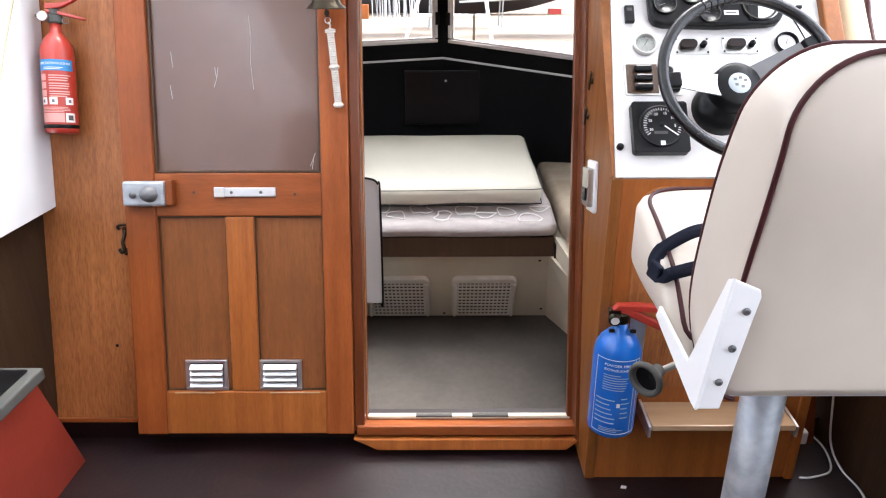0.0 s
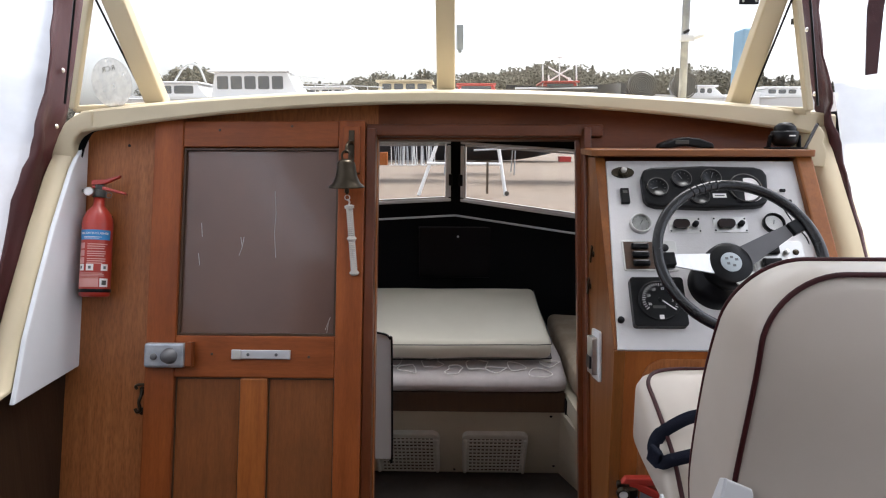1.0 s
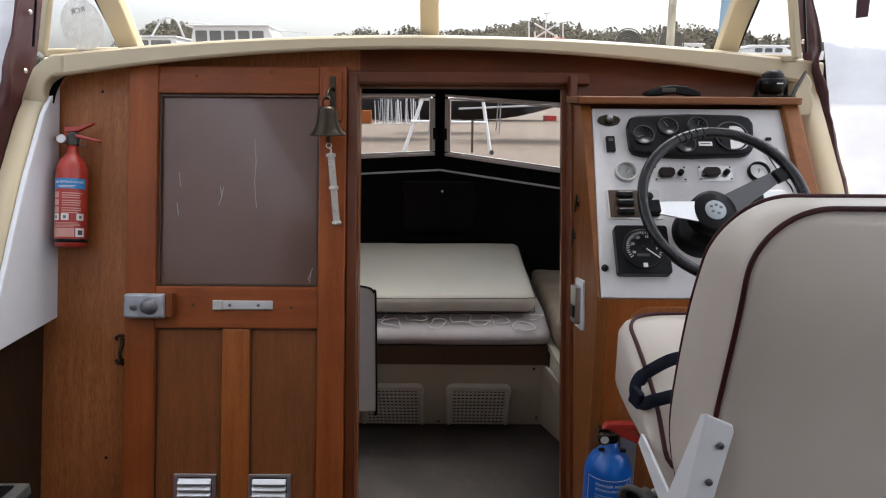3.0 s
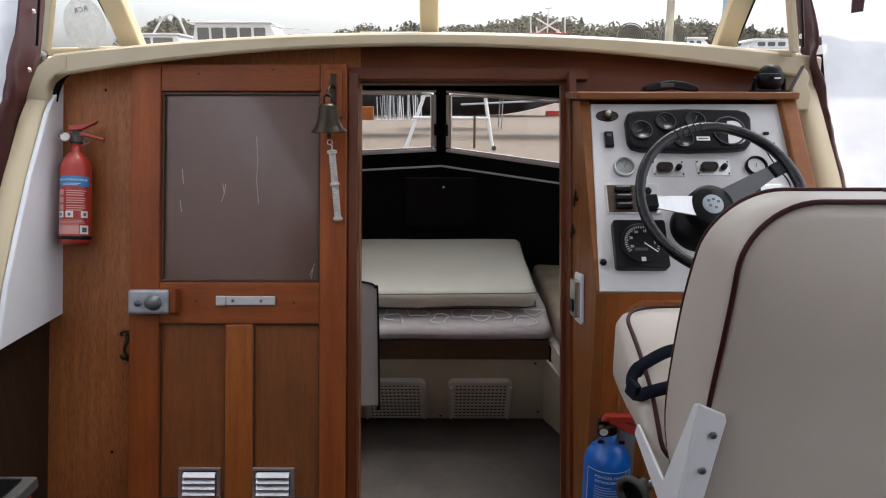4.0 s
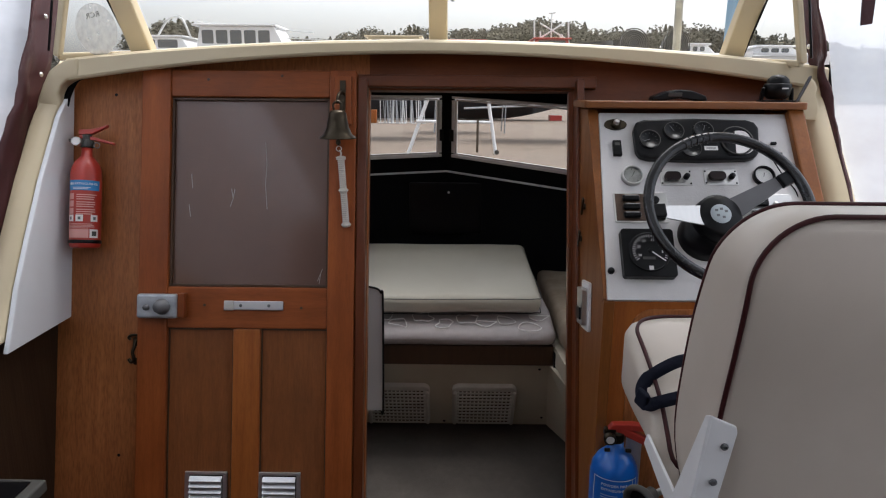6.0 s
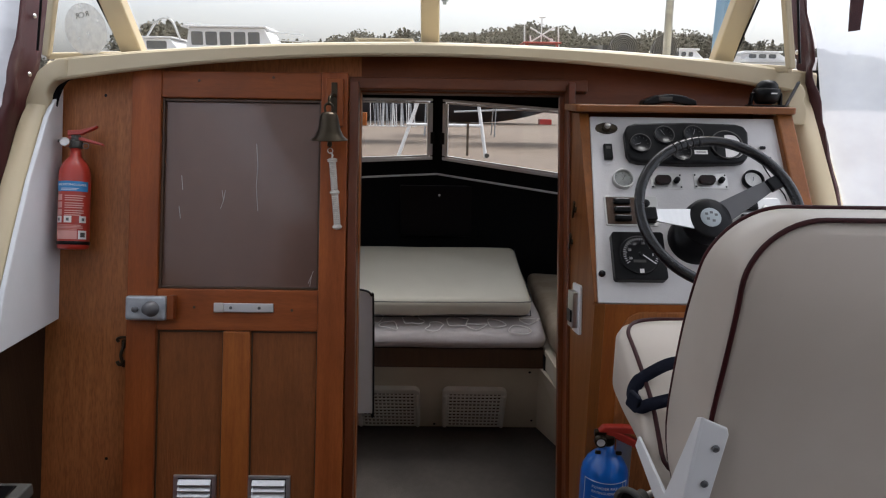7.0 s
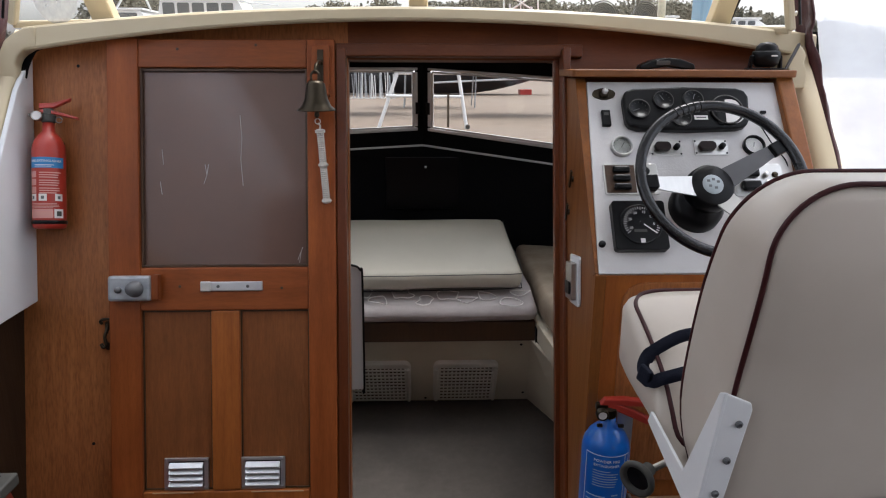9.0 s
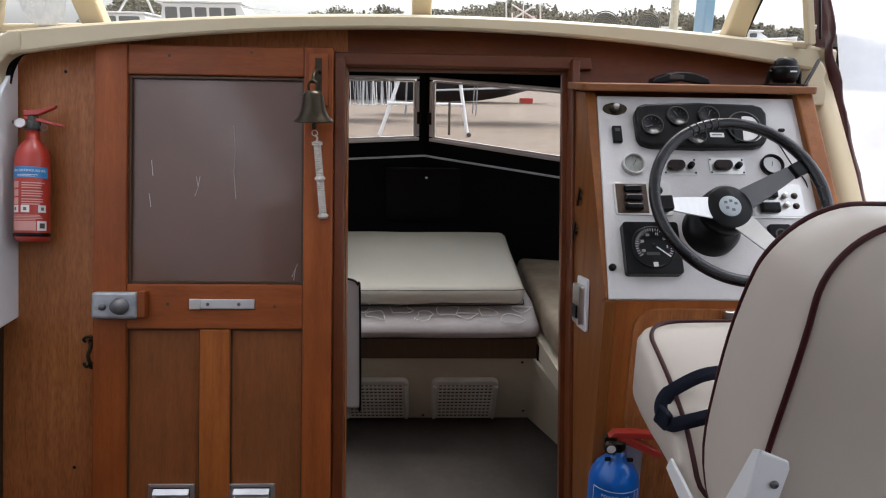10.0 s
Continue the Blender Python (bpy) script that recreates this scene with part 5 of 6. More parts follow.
for x0, x1, v0, v1 in ((0.452, 0.521, 0.266, 0.305), (0.547, 0.620, 0.268, 0.306)):
    w = thing("pull_switch", "dark oblong switch and knob on a bright steel plate", "switch", on_dash((x0 + x1) / 2, (v0 + v1) / 2), group="plated switches")
    h, b = (x1 - x0) / 2, (v1 - v0) / 2
    part("plate", box(-h, h, -b, b, 0, 0.002, 0.0008), STEEL, w)
    part("lozenge", prism(round_rect(-h * 0.75, h * 0.25, -b * 0.5, b * 0.55, b * 0.45, 5), 0.009, "Z", 0.002, 0.002), DARK_RED, w)
    part("knob", lathe([(0.0065, 0.002), (0.006, 0.012), (0, 0.013)], 16, Matrix.Translation((h * 0.62, 0, 0))), BLACK, w, smooth=True)
    for sx in (-0.9, 0.9):
        for sy in (-0.75, 0.75):
            part("screw", lathe([(0.0022, 0.002), (0.0018, 0.003), (0, 0.0034)], 8, Matrix.Translation((h * sx, b * sy, 0))), BLACK, w)
for name, x0, x1, v0, v1, lab in (("switch_panel", 0.345, 0.460, 0.176, 0.247, "steel-edged switch panel with three black rockers"), ("switch_panel", 0.617, 0.727, 0.172, 0.246, "steel switch panel with rockers and round knobs")):
    w = thing(name, lab, "switch panel", on_dash((x0 + x1) / 2, (v0 + v1) / 2))
    h, b = (x1 - x0) / 2, (v1 - v0) / 2
    left = x0 < 0.5
    part("plate", prism(round_rect(-h, h, -b, b, 0.005, 3), 0.003, "Z", 0, 0.0008), STEEL, w)
    part("inlay", box(-h + 0.004, h * (0.15 if left else 0.9), -b + 0.004, b - 0.004, 0.003, 0.0042), DARK_WOOD if left else STEEL, w)
    if left:
        for k in range(3):
            part("rocker", box(-h * 0.68, -h * 0.05, -b * 0.78 + k * b * 0.56, -b * 0.38 + k * b * 0.56, 0.004, 0.015, 0.004), BLACK, w)
        for k in range(2):
            part("lamp_knob", lathe([(0.009, 0.003), (0.009, 0.006), (0.006, 0.0075), (0, 0.008)], 16, Matrix.Translation((h * 0.55, b * 0.5 - k * b * 0.55, 0))), BLACK, w, smooth=True)
        part("rocker", box(h * 0.32, h * 0.85, -b * 0.85, -b * 0.25, 0.003, 0.014, 0.003), BLACK, w)
    else:
        for k in range(2):
            part("rocker", box(-h * 0.70, h * 0.02, -b * 0.72 + k * b * 0.85, -b * 0.12 + k * b * 0.85, 0.003, 0.014, 0.004), BLACK, w)
            part("knob", lathe([(0.006, 0.003), (0.006, 0.012), (0.005, 0.014), (0, 0.014)], 14, Matrix.Translation((h * 0.28, b * 0.25 - k * b * 0.55, 0))), STEEL, w, smooth=True)
            part("knob", lathe([(0.007, 0.003), (0.006, 0.007), (0, 0.008)], 14, Matrix.Translation((h * 0.66, b * 0.30 - k * b * 0.6, 0))), BRASS, w, smooth=True)
tach = thing("rev_counter", "square black rev counter with white figures", "gauge", on_dash(0.4035, 0.102))
part("body", prism(round_rect(-0.054, 0.054, -0.053, 0.053, 0.007, 4), 0.020, "Z", 0.0, 0.003), BLACK, tach)
part("rim", lathe([(0.0415, 0.0195), (0.043, 0.022), (0.040, 0.0225), (0.039, 0.0205)], 40), BLACK, tach, smooth=True)
part("scale_marks", join(*[moved(box(0.031 if k % 5 else 0.029, 0.037, -0.0006, 0.0006, 0.0203, 0.0206), pose(0.003, 0.003, 0, 0, 0, 215 - 250 * k / 30)) for k in range(31)]), PAPER, tach)
part("figures", join(*[text_bm(w, 0.0075, pose(0.003 + 0.0245 * math.cos(radians(a)), 0.003 + 0.0245 * math.sin(radians(a)), 0.0206)) for w, a in (("30", 205), ("25", 160), ("20", 118), ("15", 75), ("10", 35), ("5", -5))]), PAPER, tach)
part("needle", moved(box(-0.004, 0.036, -0.0011, 0.0011, 0.0215, 0.0222), pose(0.003, 0.003, 0, 0, 0, -38)), PAPER, tach)
part("hub", lathe([(0.005, 0.0203), (0.004, 0.023), (0, 0.0235)], 14, Matrix.Translation((0.003, 0.003, 0))), BLACK, tach)
part("counter", box(-0.014, 0.012, -0.016, -0.010, 0.0203, 0.0206), RUBBER, tach)
part("badge", box(-0.003, 0.006, -0.040, -0.030, 0.0203, 0.0206), PAPER, tach, "small pale badge")
plug = tagged(mesh_object("dash_plug", lathe([(0.007, 0), (0.007, 0.006), (0.005, 0.009), (0, 0.010)], 14), BLACK, None, "", True), "small black knob at the foot of the dash", "knob")
plug.matrix_world = on_dash(0.327, 0.067)
sock = thing("power_socket", "small square black socket on the dash", "socket", on_dash(0.664, 0.135))
part("body", prism(round_rect(-0.022, 0.022, -0.022, 0.022, 0.005, 3), 0.01, "Z", 0, 0.002), BLACK, sock)
part("hole", lathe([(0.012, 0.010), (0.012, 0.0112), (0.009, 0.0112), (0.009, 0.010)], 16), RUBBER, sock)
wire = tagged(mesh_object("loose_wire", tube(smooth_path([tuple(DASH @ Vector(p)) for p in ((0.694, -0.004, 0.345), (0.700, -0.010, 0.32), (0.716, -0.010, 0.28), (0.735, -0.008, 0.25), (0.74, -0.004, 0.23))], 6), 0.0014, 6), BLACK, None, "", True), "thin black wire looped across the dash", "wire")
for x, v in ((0.712, 0.372), (0.72, 0.345)):
    c = tagged(mesh_object("wire_clip", box(-0.006, 0.006, -0.003, 0.003, 0, 0.006, 0.001), BLACK), "small black wire clip on the dash", "clip", group="wire clips")
    c.matrix_world = on_dash(x, v)

# ---- steering wheel ----
WH = on_dash(0.5455, 0.1655)
wheel = thing("steering_wheel", "black rimmed steering wheel with three steel spokes", "steering wheel", WH)
WR, WZ = 0.159, 0.103
part("rim", tube([(WR * math.cos(2 * math.pi * k / 72), WR * math.sin(2 * math.pi * k / 72), WZ) for k in range(72)], 0.0106, 14, True), RIM_BLACK, wheel, "black leather-look rim", True)
for k in range(5):
    a = radians(118 - 5 * k)
    part("rim_stitch", moved(lathe([(0.0110, -0.0012), (0.0117, 0.0), (0.0110, 0.0012)], 14), pose(WR * math.cos(a), WR * math.sin(a), WZ) @ pose(0, 0, 0, 90, 0, math.degrees(a))), BLACK, wheel)
part("column_shroud", lathe([(0.055, 0.0), (0.053, 0.020), (0.042, 0.034), (0.026, 0.042), (0.022, 0.06), (0, 0.06)], 32, Matrix.Translation((-0.018, -0.02, 0))), BLACK, wheel, smooth=True)
HUB = pose(-0.006, 0, -0.014)
part("hub", lathe([(0.030, 0.030), (0.041, 0.040), (0.043, 0.060), (0.040, 0.080), (0.035, 0.086), (0.0, 0.086)], 32, HUB @ Matrix.Diagonal((1.14, 1.14, 1, 1))), BLACK, wheel, smooth=True)
part("hub_badge", lathe([(0.021, 0.0862), (0.019, 0.0885), (0, 0.089)], 24, HUB), PALE_BADGE, wheel, "round pale badge", True)
part("hub_badge_print", moved(join(*[box(x, x + 0.006, y, y + 0.005, 0.0891, 0.0895) for x, y in ((-0.012, 0.004), (-0.002, 0.007), (0.007, 0.002), (-0.010, -0.007), (0.001, -0.011))]), HUB), DULL_STEEL, wheel)
# The spoke at 28 degrees has its shade put into a darker grey.
for a in (183, 28, -58):
    sp = part("spoke", moved(prism([(0.030, -0.023), (0.105, -0.016), (WR - 0.008, -0.011), (WR - 0.008, 0.011), (0.105, 0.016), (0.030, 0.023)], 0.004, "Z", 0.0, 0.001), pose(-0.003, 0, 0.054, 0, 0, a) @ pose(0, 0, 0, 0, -16, 0)), DULL_STEEL if a == 28 else STEEL, wheel, "steel spoke, dark grey for its shade" if a == 28 else "bright steel spoke")
    part("spoke_cover", moved(box(WR - 0.034, WR - 0.004, -0.014, 0.014, 0.090, 0.104, 0.003), pose(0, 0, 0, 0, 0, a)), BLACK, sp)

# ---- on the shelf and on the console ----
compass = thing("compass", "black domed bracket compass standing on the shelf", "compass", pose(0.742, 0.026, 1.1100) @ Matrix.Diagonal((0.88, 0.88, 0.95, 1)))
part("bowl", lathe([(0, 0.006), (0.022, 0.006), (0.031, 0.014), (0.034, 0.028), (0.034, 0.040), (0.031, 0.043), (0, 0.043)], 28), BLACK, compass, smooth=True)
part("dome", lathe([(0.028, 0.043), (0.026, 0.053), (0.017, 0.061), (0, 0.064)], 24), BLACK, compass, "glossy dark dome", True)
for s in (-1, 1):
    part("bracket_leg", strut((s * 0.040, 0, 0.0), (s * 0.036, 0, 0.034), 0.008, 0.016), BLACK, compass)
part("bracket_base", box(-0.044, 0.044, -0.018, 0.018, 0.0, 0.004, 0.001), BLACK, compass)
part("rib", tube(smooth_path([(-0.024, -0.012, 0.045), (-0.012, -0.017, 0.056), (0.012, -0.017, 0.056), (0.024, -0.012, 0.045)], 4), 0.002, 5), BLACK, compass)
part("name_bar", box(-0.004, 0.012, -0.0352, -0.0345, 0.030, 0.033), PAPER, compass)
grab = thing("shelf_handle", "low black curved handle lying on the shelf", "handle", pose(0.53, 0.07, 1.1100))
part("grip", prism([(-0.066, 0.0), (-0.062, 0.010), (-0.03, 0.022), (0.0, 0.026), (0.03, 0.023), (0.062, 0.012), (0.066, 0.0), (0.04, 0.0), (0.0, 0.006), (-0.04, 0.0)], 0.034, "Y", -0.017, 0.004, 3), BLACK, grab)
part("recess", box(-0.028, 0.004, -0.0185, -0.0165, 0.010, 0.019, 0.001), RUBBER, grab)
sw = thing("light_switch", "white double switch plate with chrome rockers on the console side", "switch", pose(CL - 0.001, -0.120, 0.660, 0, 0, -90) @ pose(0, 0, 0, 0, -10, 0))
part("plate", prism(round_rect(-0.040, 0.040, -0.055, 0.055, 0.006, 3), 0.006, "Y", -0.006, 0.001), WHITE_STEEL, sw)
part("cover", prism(round_rect(-0.030, 0.026, -0.042, 0.040, 0.004, 3), 0.012, "Y", -0.018, 0.003), STEEL, sw)
part("rocker", box(-0.022, 0.018, -0.022, -0.018, -0.030, -0.002, 0.002), BLACK, sw)
for y, z in ((-0.03, 0.87), (-0.01, 0.79)):
    ca = tagged(mesh_object("turn_catch", join(moved(lathe([(0.007, 0), (0.006, 0.004), (0, 0.005)], 12), pose(0, 0, 0, 0, -90)), box(-0.008, -0.004, -0.006, 0.006, -0.02, 0.022, 0.002)), BRASS), "small dark brass catch on the console side", "catch", group="catches")
    ca.matrix_world = pose(CL - 0.0005, y, z, 20)
foot = thing("foot_rest", "plywood foot rest with aluminium end brackets", "foot rest")
# Worn board; glare on its varnish is put into the pale colour.
part("board", box(0.415, 0.715, -0.350, -0.263, 0.194, 0.208, 0.002), PALE_WOOD, foot)
for x in (0.408, 0.716):
    part("end_bracket", prism([(-0.262, 0.215), (-0.268, 0.215), (-0.35, 0.205), (-0.35, 0.178), (-0.262, 0.178)], 0.006, "X", x, 0.001), ALUMINIUM, foot)
catch = thing("dash_latch", "small chrome latch under the instrument panel", "latch", pose(0.545, -0.268, 0.69))
part("body", box(-0.012, 0.012, -0.014, 0.0, -0.010, 0.010, 0.002), STEEL, catch)
part("lever", box(-0.018, -0.010, -0.018, -0.010, -0.004, 0.012, 0.002), STEEL, catch)
cable = tagged(mesh_object("white_cable", tube(smooth_path([(0.818, -0.16, 0.30), (0.819, -0.19, 0.18), (0.826, -0.20, 0.08), (0.86, -0.14, 0.02), (0.905, -0.11, 0.004), (0.912, -0.17, 0.004), (0.885, -0.245, 0.004), (0.83, -0.268, 0.004), (0.80, -0.27, 0.004)], 8), 0.0025, 6), WHITE_STEEL, None, "", True), "thin white cable looped on the floor", "cable")
plugtop = tagged(mesh_object("cable_plug", box(0.814, 0.838, -0.21, -0.19, 0.05, 0.085, 0.004), WHITE_STEEL), "small white plug on the cable by the console", "plug")
cable2 = tagged(mesh_object("white_cable", tube(smooth_path([(0.885, -0.16, 0.30), (0.888, -0.19, 0.16), (0.90, -0.20, 0.05), (0.912, -0.24, 0.005), (0.916, -0.31, 0.004), (0.90, -0.40, 0.004), (0.91, -0.52, 0.004)], 8), 0.0025, 6), WHITE_STEEL, None, "", True), "thin white cable trailing across the floor", "cable")
scrap = tagged(mesh_object("paper_scrap", prism([(0.38, -0.30), (0.392, -0.302), (0.395, -0.295), (0.384, -0.292)], 0.002, "Z", 0.001), PAPER), "tiny white scrap on the floor", "scrap")

# ---- seat extras ----
belt = smooth_path([(0.345, -0.672, 0.762), (0.315, -0.675, 0.758), (0.292, -0.672, 0.744), (0.274, -0.670, 0.728), (0.266, -0.678, 0.712), (0.267, -0.705, 0.706), (0.276, -0.722, 0.718), (0.300, -0.726, 0.727), (0.330, -0.722, 0.733)], 6)
facing = Vector((0.30, 0.85, -0.43))
bands = []
for k, p in enumerate(belt):
    run = belt[min(k + 1, len(belt) - 1)] - belt[max(k - 1, 0)]
    w = run.cross(facing).normalized() * (0.0095 if 16 < k < 30 else 0.0085)
    bands.append([tuple(p + w), tuple(p - w)])
part("belt", sheet(bands, 0.003), STRAP, seat, "dark navy webbing strap", True)
part("belt_buckle", moved(box(-0.004, 0.004, -0.011, 0.011, -0.013, 0.013, 0.003), pose(0.262, -0.694, 0.709, 15, 0, 25)), STRAP, seat, "sewn fold of the webbing strap")
part("top_band", sheet([[(0.462 + 0.012 * k, y, z) for k in (0, 1)] for y, z in ((front_of(0.93) + 0.002, 0.93), (front_of(0.982) + 0.001, 0.995), (-0.852, 1.013), (-0.89, 1.014), (-0.92, 1.013))], 0.003), PIPING, seat, "maroon band over the backrest", True)
KN = look((0.323, -0.55, 0.453), (0.85, -0.10, 0.50)) @ Matrix.Diagonal((0.86, 0.86, 0.86, 1))
kn = part("adjuster_knob", moved(lathe([(0.024, 0.004), (0.026, 0.014), (0.031, 0.018), (0.036, 0.015), (0.037, 0.008), (0.033, 0.001), (0.026, -0.004), (0.015, -0.010), (0.014, -0.034), (0, -0.035)], 30), KN), RUBBER, seat, "grey rubber adjusting knob", True)
part("knob_hollow", moved(lathe([(0.0245, 0.006), (0, 0.001)], 24), KN), BLACK, kn, "dark hollow of the knob")
part("adjuster_rod", rod((0.345, -0.535, 0.455), (0.44, -0.50, 0.475), 0.006, 10), STEEL, seat)
part("adjuster_bracket", box(0.43, 0.47, -0.53, -0.47, 0.45, 0.551, 0.003), WHITE_STEEL, seat)

# ---- red locker box ----
locker = thing("locker_box", "red vinyl locker box with a dark grey-edged lid", "box")
bm = bmesh.new()
lowr = [bm.verts.new(p) for p in ((-0.976, -0.20, 0), (-0.885, -0.20, 0), (-0.885, -1.4, 0), (-0.976, -1.4, 0))]
topr = [bm.verts.new(p) for p in ((-0.976, -0.375, 0.335), (-0.832, -0.375, 0.335), (-0.832, -1.4, 0.335), (-0.976, -1.4, 0.335))]
bm.faces.new(lowr)
bm.faces.new(topr)
for k in range(4):
    bm.faces.new((lowr[k], lowr[(k + 1) % 4], topr[(k + 1) % 4], topr[k]))
part("body", bm, RED_BOX, locker)
part("lid_rim", box(-0.976, -0.816, -1.41, -0.362, 0.335, 0.360, 0.004), RUBBER, locker, "grey lid edging")
part("lid_top", box(-0.974, -0.838, -1.40, -0.378, 0.3605, 0.364, 0.001), BLACK, locker, "dark lid top")

# ---- windscreen fittings ----
aerial = thing("grey_pole", "grey painted pole standing just ahead of the windscreen", "pole")
part("tube", rod((0.612, 0.36, 1.20), (0.596, 0.36, 2.2), 0.0105, 16), GALVANISED, aerial, smooth=True)
part("clamp", join(box(0.594, 0.632, 0.345, 0.375, 1.392, 1.410, 0.003), strut((0.627, 0.35, 1.402), (0.655, 0.34, 1.410), 0.012, 0.014)), WHITE_STEEL, aerial, "white clamp")
part("clamp_screw", rod((0.600, 0.345, 1.414), (0.612, 0.335, 1.420), 0.004, 8), BLACK, aerial)
stick = thing("round_sticker", "large round translucent sticker on the quarterlight", "sticker")
qa, qb, qc = Vector((-0.84, 0.27, 1.218)), Vector((-0.962, 0.115, 1.203)), Vector((-0.885, 0.10, 1.49))
qn = (qb - qa).cross(qc - qa).normalized()
if qn.y > 0:
    qn = -qn
qx = Vector((1, 0, 0)) - qn * qn.x
qx.normalize()
qm = Matrix.Translation(qa.lerp(qb, 0.47).lerp(qc, 0.215) + qn * 0.006) @ Matrix((qx, qn.cross(qx), qn)).transposed().to_4x4()
part("disc", lathe([(0.050, 0), (0.050, 0.0008), (0, 0.0009)], 36, qm @ Matrix.Diagonal((1, 1.28, 1, 1))), HAZY, stick)
part("lettering", text_bm("RCR", 0.018, qm @ pose(0, 0.036, 0.0012) @ Matrix.Diagonal((-1, 1, 1, 1))), RUBBER, stick, "mirrored grey letters")
for x, y, z, w in ((-0.775, lean(1.47) - 0.004, 1.475, 0.03), (0.785, 0.11, 1.405, 0.022)):
    st = tagged(mesh_object("window_sticker", box(-w / 2, w / 2, -0.001, 0.001, -0.007, 0.007), RUBBER), "small grey sticker on the glass", "sticker", group="small stickers")
    st.matrix_world = pose(x, y, z)
tag = thing("screen_clip", "small white clip hanging beside the windscreen mullion", "clip", pose(-0.006, lean(1.38) - 0.022, 1.378, 26))
part("body", box(-0.009, 0.009, -0.004, 0.004, -0.030, 0.034, 0.003), PALE_BADGE, tag)
part("peg", box(-0.005, 0.005, -0.007, 0.007, -0.036, -0.028, 0.002), PALE_BADGE, tag)
structure("coaming_corner_starboard", prism([(0.814, 1.165), (0.826, 1.155), (0.833, 1.141), (0.830, 1.126), (0.838, 1.110), (0.841, 1.095), (0.840, 1.069), (0.812, 1.069), (0.804, 1.093), (0.792, 1.117)], 0.014, "Y", 0.022, 0.004, 3), CREAM, "cream curled moulding beside the helm shelf", "trim", smooth=False)
stay = tagged(mesh_object("corner_stay", strut((0.786, 0.020, 1.108), (0.812, 0.020, 1.168), 0.006, 0.004), DULL_STEEL), "thin metal stay in the corner beside the compass", "stay")
mount = thing("black_mount", "small black bracket at the head of the windscreen", "bracket", pose(0.668, 0.10, 1.452))
part("plate", box(-0.022, 0.022, -0.005, 0.005, -0.010, 0.03, 0.002), BLACK, mount)
for x in (-0.015, 0.015):
    part("rivet", moved(lathe([(0.003, 0), (0, 0.002)], 8), pose(x, -0.005, -0.003, 90)), STEEL, mount)
hang = tagged(mesh_object("canopy_strap", sheet([[(0.737 - 0.006 * k, -0.3, 1.74 - 0.095 * k), (0.765 - 0.006 * k, -0.3, 1.74 - 0.095 * k)] for k in range(5)] + [[(0.722, -0.3, 1.247), (0.742, -0.3, 1.25)]], 0.003), MAROON), "maroon canvas strap hanging from the canopy", "strap")
for x, pts in ((-1.012, ((0.17, 1.30), (0.12, 1.16), (-0.02, 0.90))), (0.858, ((0.20, 1.40), (0.135, 1.24), (0.085, 1.13)))):
    for y, z in pts:
        s = tagged(mesh_object("canvas_stud", moved(lathe([(0.006, 0), (0.005, 0.003), (0, 0.004)], 12), pose(x, y, z, 90, 0, 90 if x < 0 else -90)), STEEL, None, "", True), "small steel press stud on the canvas edge", "stud", group="press studs")

# ---- boatyard seen through the glass ----
def hull(x0, x1, y, z0, z1, beam, sheer=0.3):
    rows = []
    for k in range(15):
        s = k / 14
        w = beam * 0.5 * (1 - abs(2 * s - 1.0) ** 3.5 * (1.0 if s > 0.5 else 0.35))
        keel = z0 + (z1 - z0) * (0.55 * max(0, s - 0.6) / 0.4) ** 1.6
        top = z1 + sheer * (s - 0.4) ** 2 * 2
        x = x0 + (x1 - x0) * s
        rows.append([(x, y - w, top), (x, y - w * 0.92, keel + (top - keel) * 0.45), (x, y - w * 0.3, keel + 0.04), (x, y, keel), (x, y + w * 0.3, keel + 0.04), (x, y + w * 0.92, keel + (top - keel) * 0.45), (x, y + w, top)])
    bm = sheet(rows)
    deck = [bm.verts.new((r[0][0], r[0][1] + 0.02, r[0][2] - 0.05)) for r in rows] + [bm.verts.new((r[-1][0], r[-1][1] - 0.02, r[-1][2] - 0.05)) for r in reversed(rows)]
    bm.faces.new(deck)
    return bm


def cabin(parent, x0, x1, y0, y1, z0, z1, n, slope=0.12, mat=None, roof=0.12):
    """Boxy deckhouse with n windows in its near side."""
    mat = mat or BOAT_WHITE
    w = x1 - x0
    body = part("deckhouse", prism([(x0, z0), (x1, z0), (x1 - w * slope, z1), (x0 + w * slope * 0.4, z1)], y1 - y0, "Y", y0, 0.03), mat, parent)
    part("roof", box(x0 - 0.05, x1 - w * slope + roof, y0 - 0.08, y1 + 0.08, z1, z1 + 0.07, 0.02), mat, body)
    a, b = x0 + w * 0.07, x1 - w * (slope + 0.03)
    for k in range(n):
        p, q = a + (b - a) * k / n + 0.05, a + (b - a) * (k + 1) / n - 0.05
        part("window", prism(round_rect(p, q, z0 + (z1 - z0) * 0.40, z0 + (z1 - z0) * 0.86, 0.05, 3), 0.03, "Y", y0 - 0.012), BOAT_GLASS, body)


def stands(parent, x0, x1, y, z, r=0.06):
    for x in (x0, x1):
        for dy in (-0.7, 0.7):
            part("prop", rod((x, y + dy * 1.4, GROUND), (x + 0.1, y + dy, z), r, 8), PALE_METAL if r > 0.05 else GALVANISED, parent)


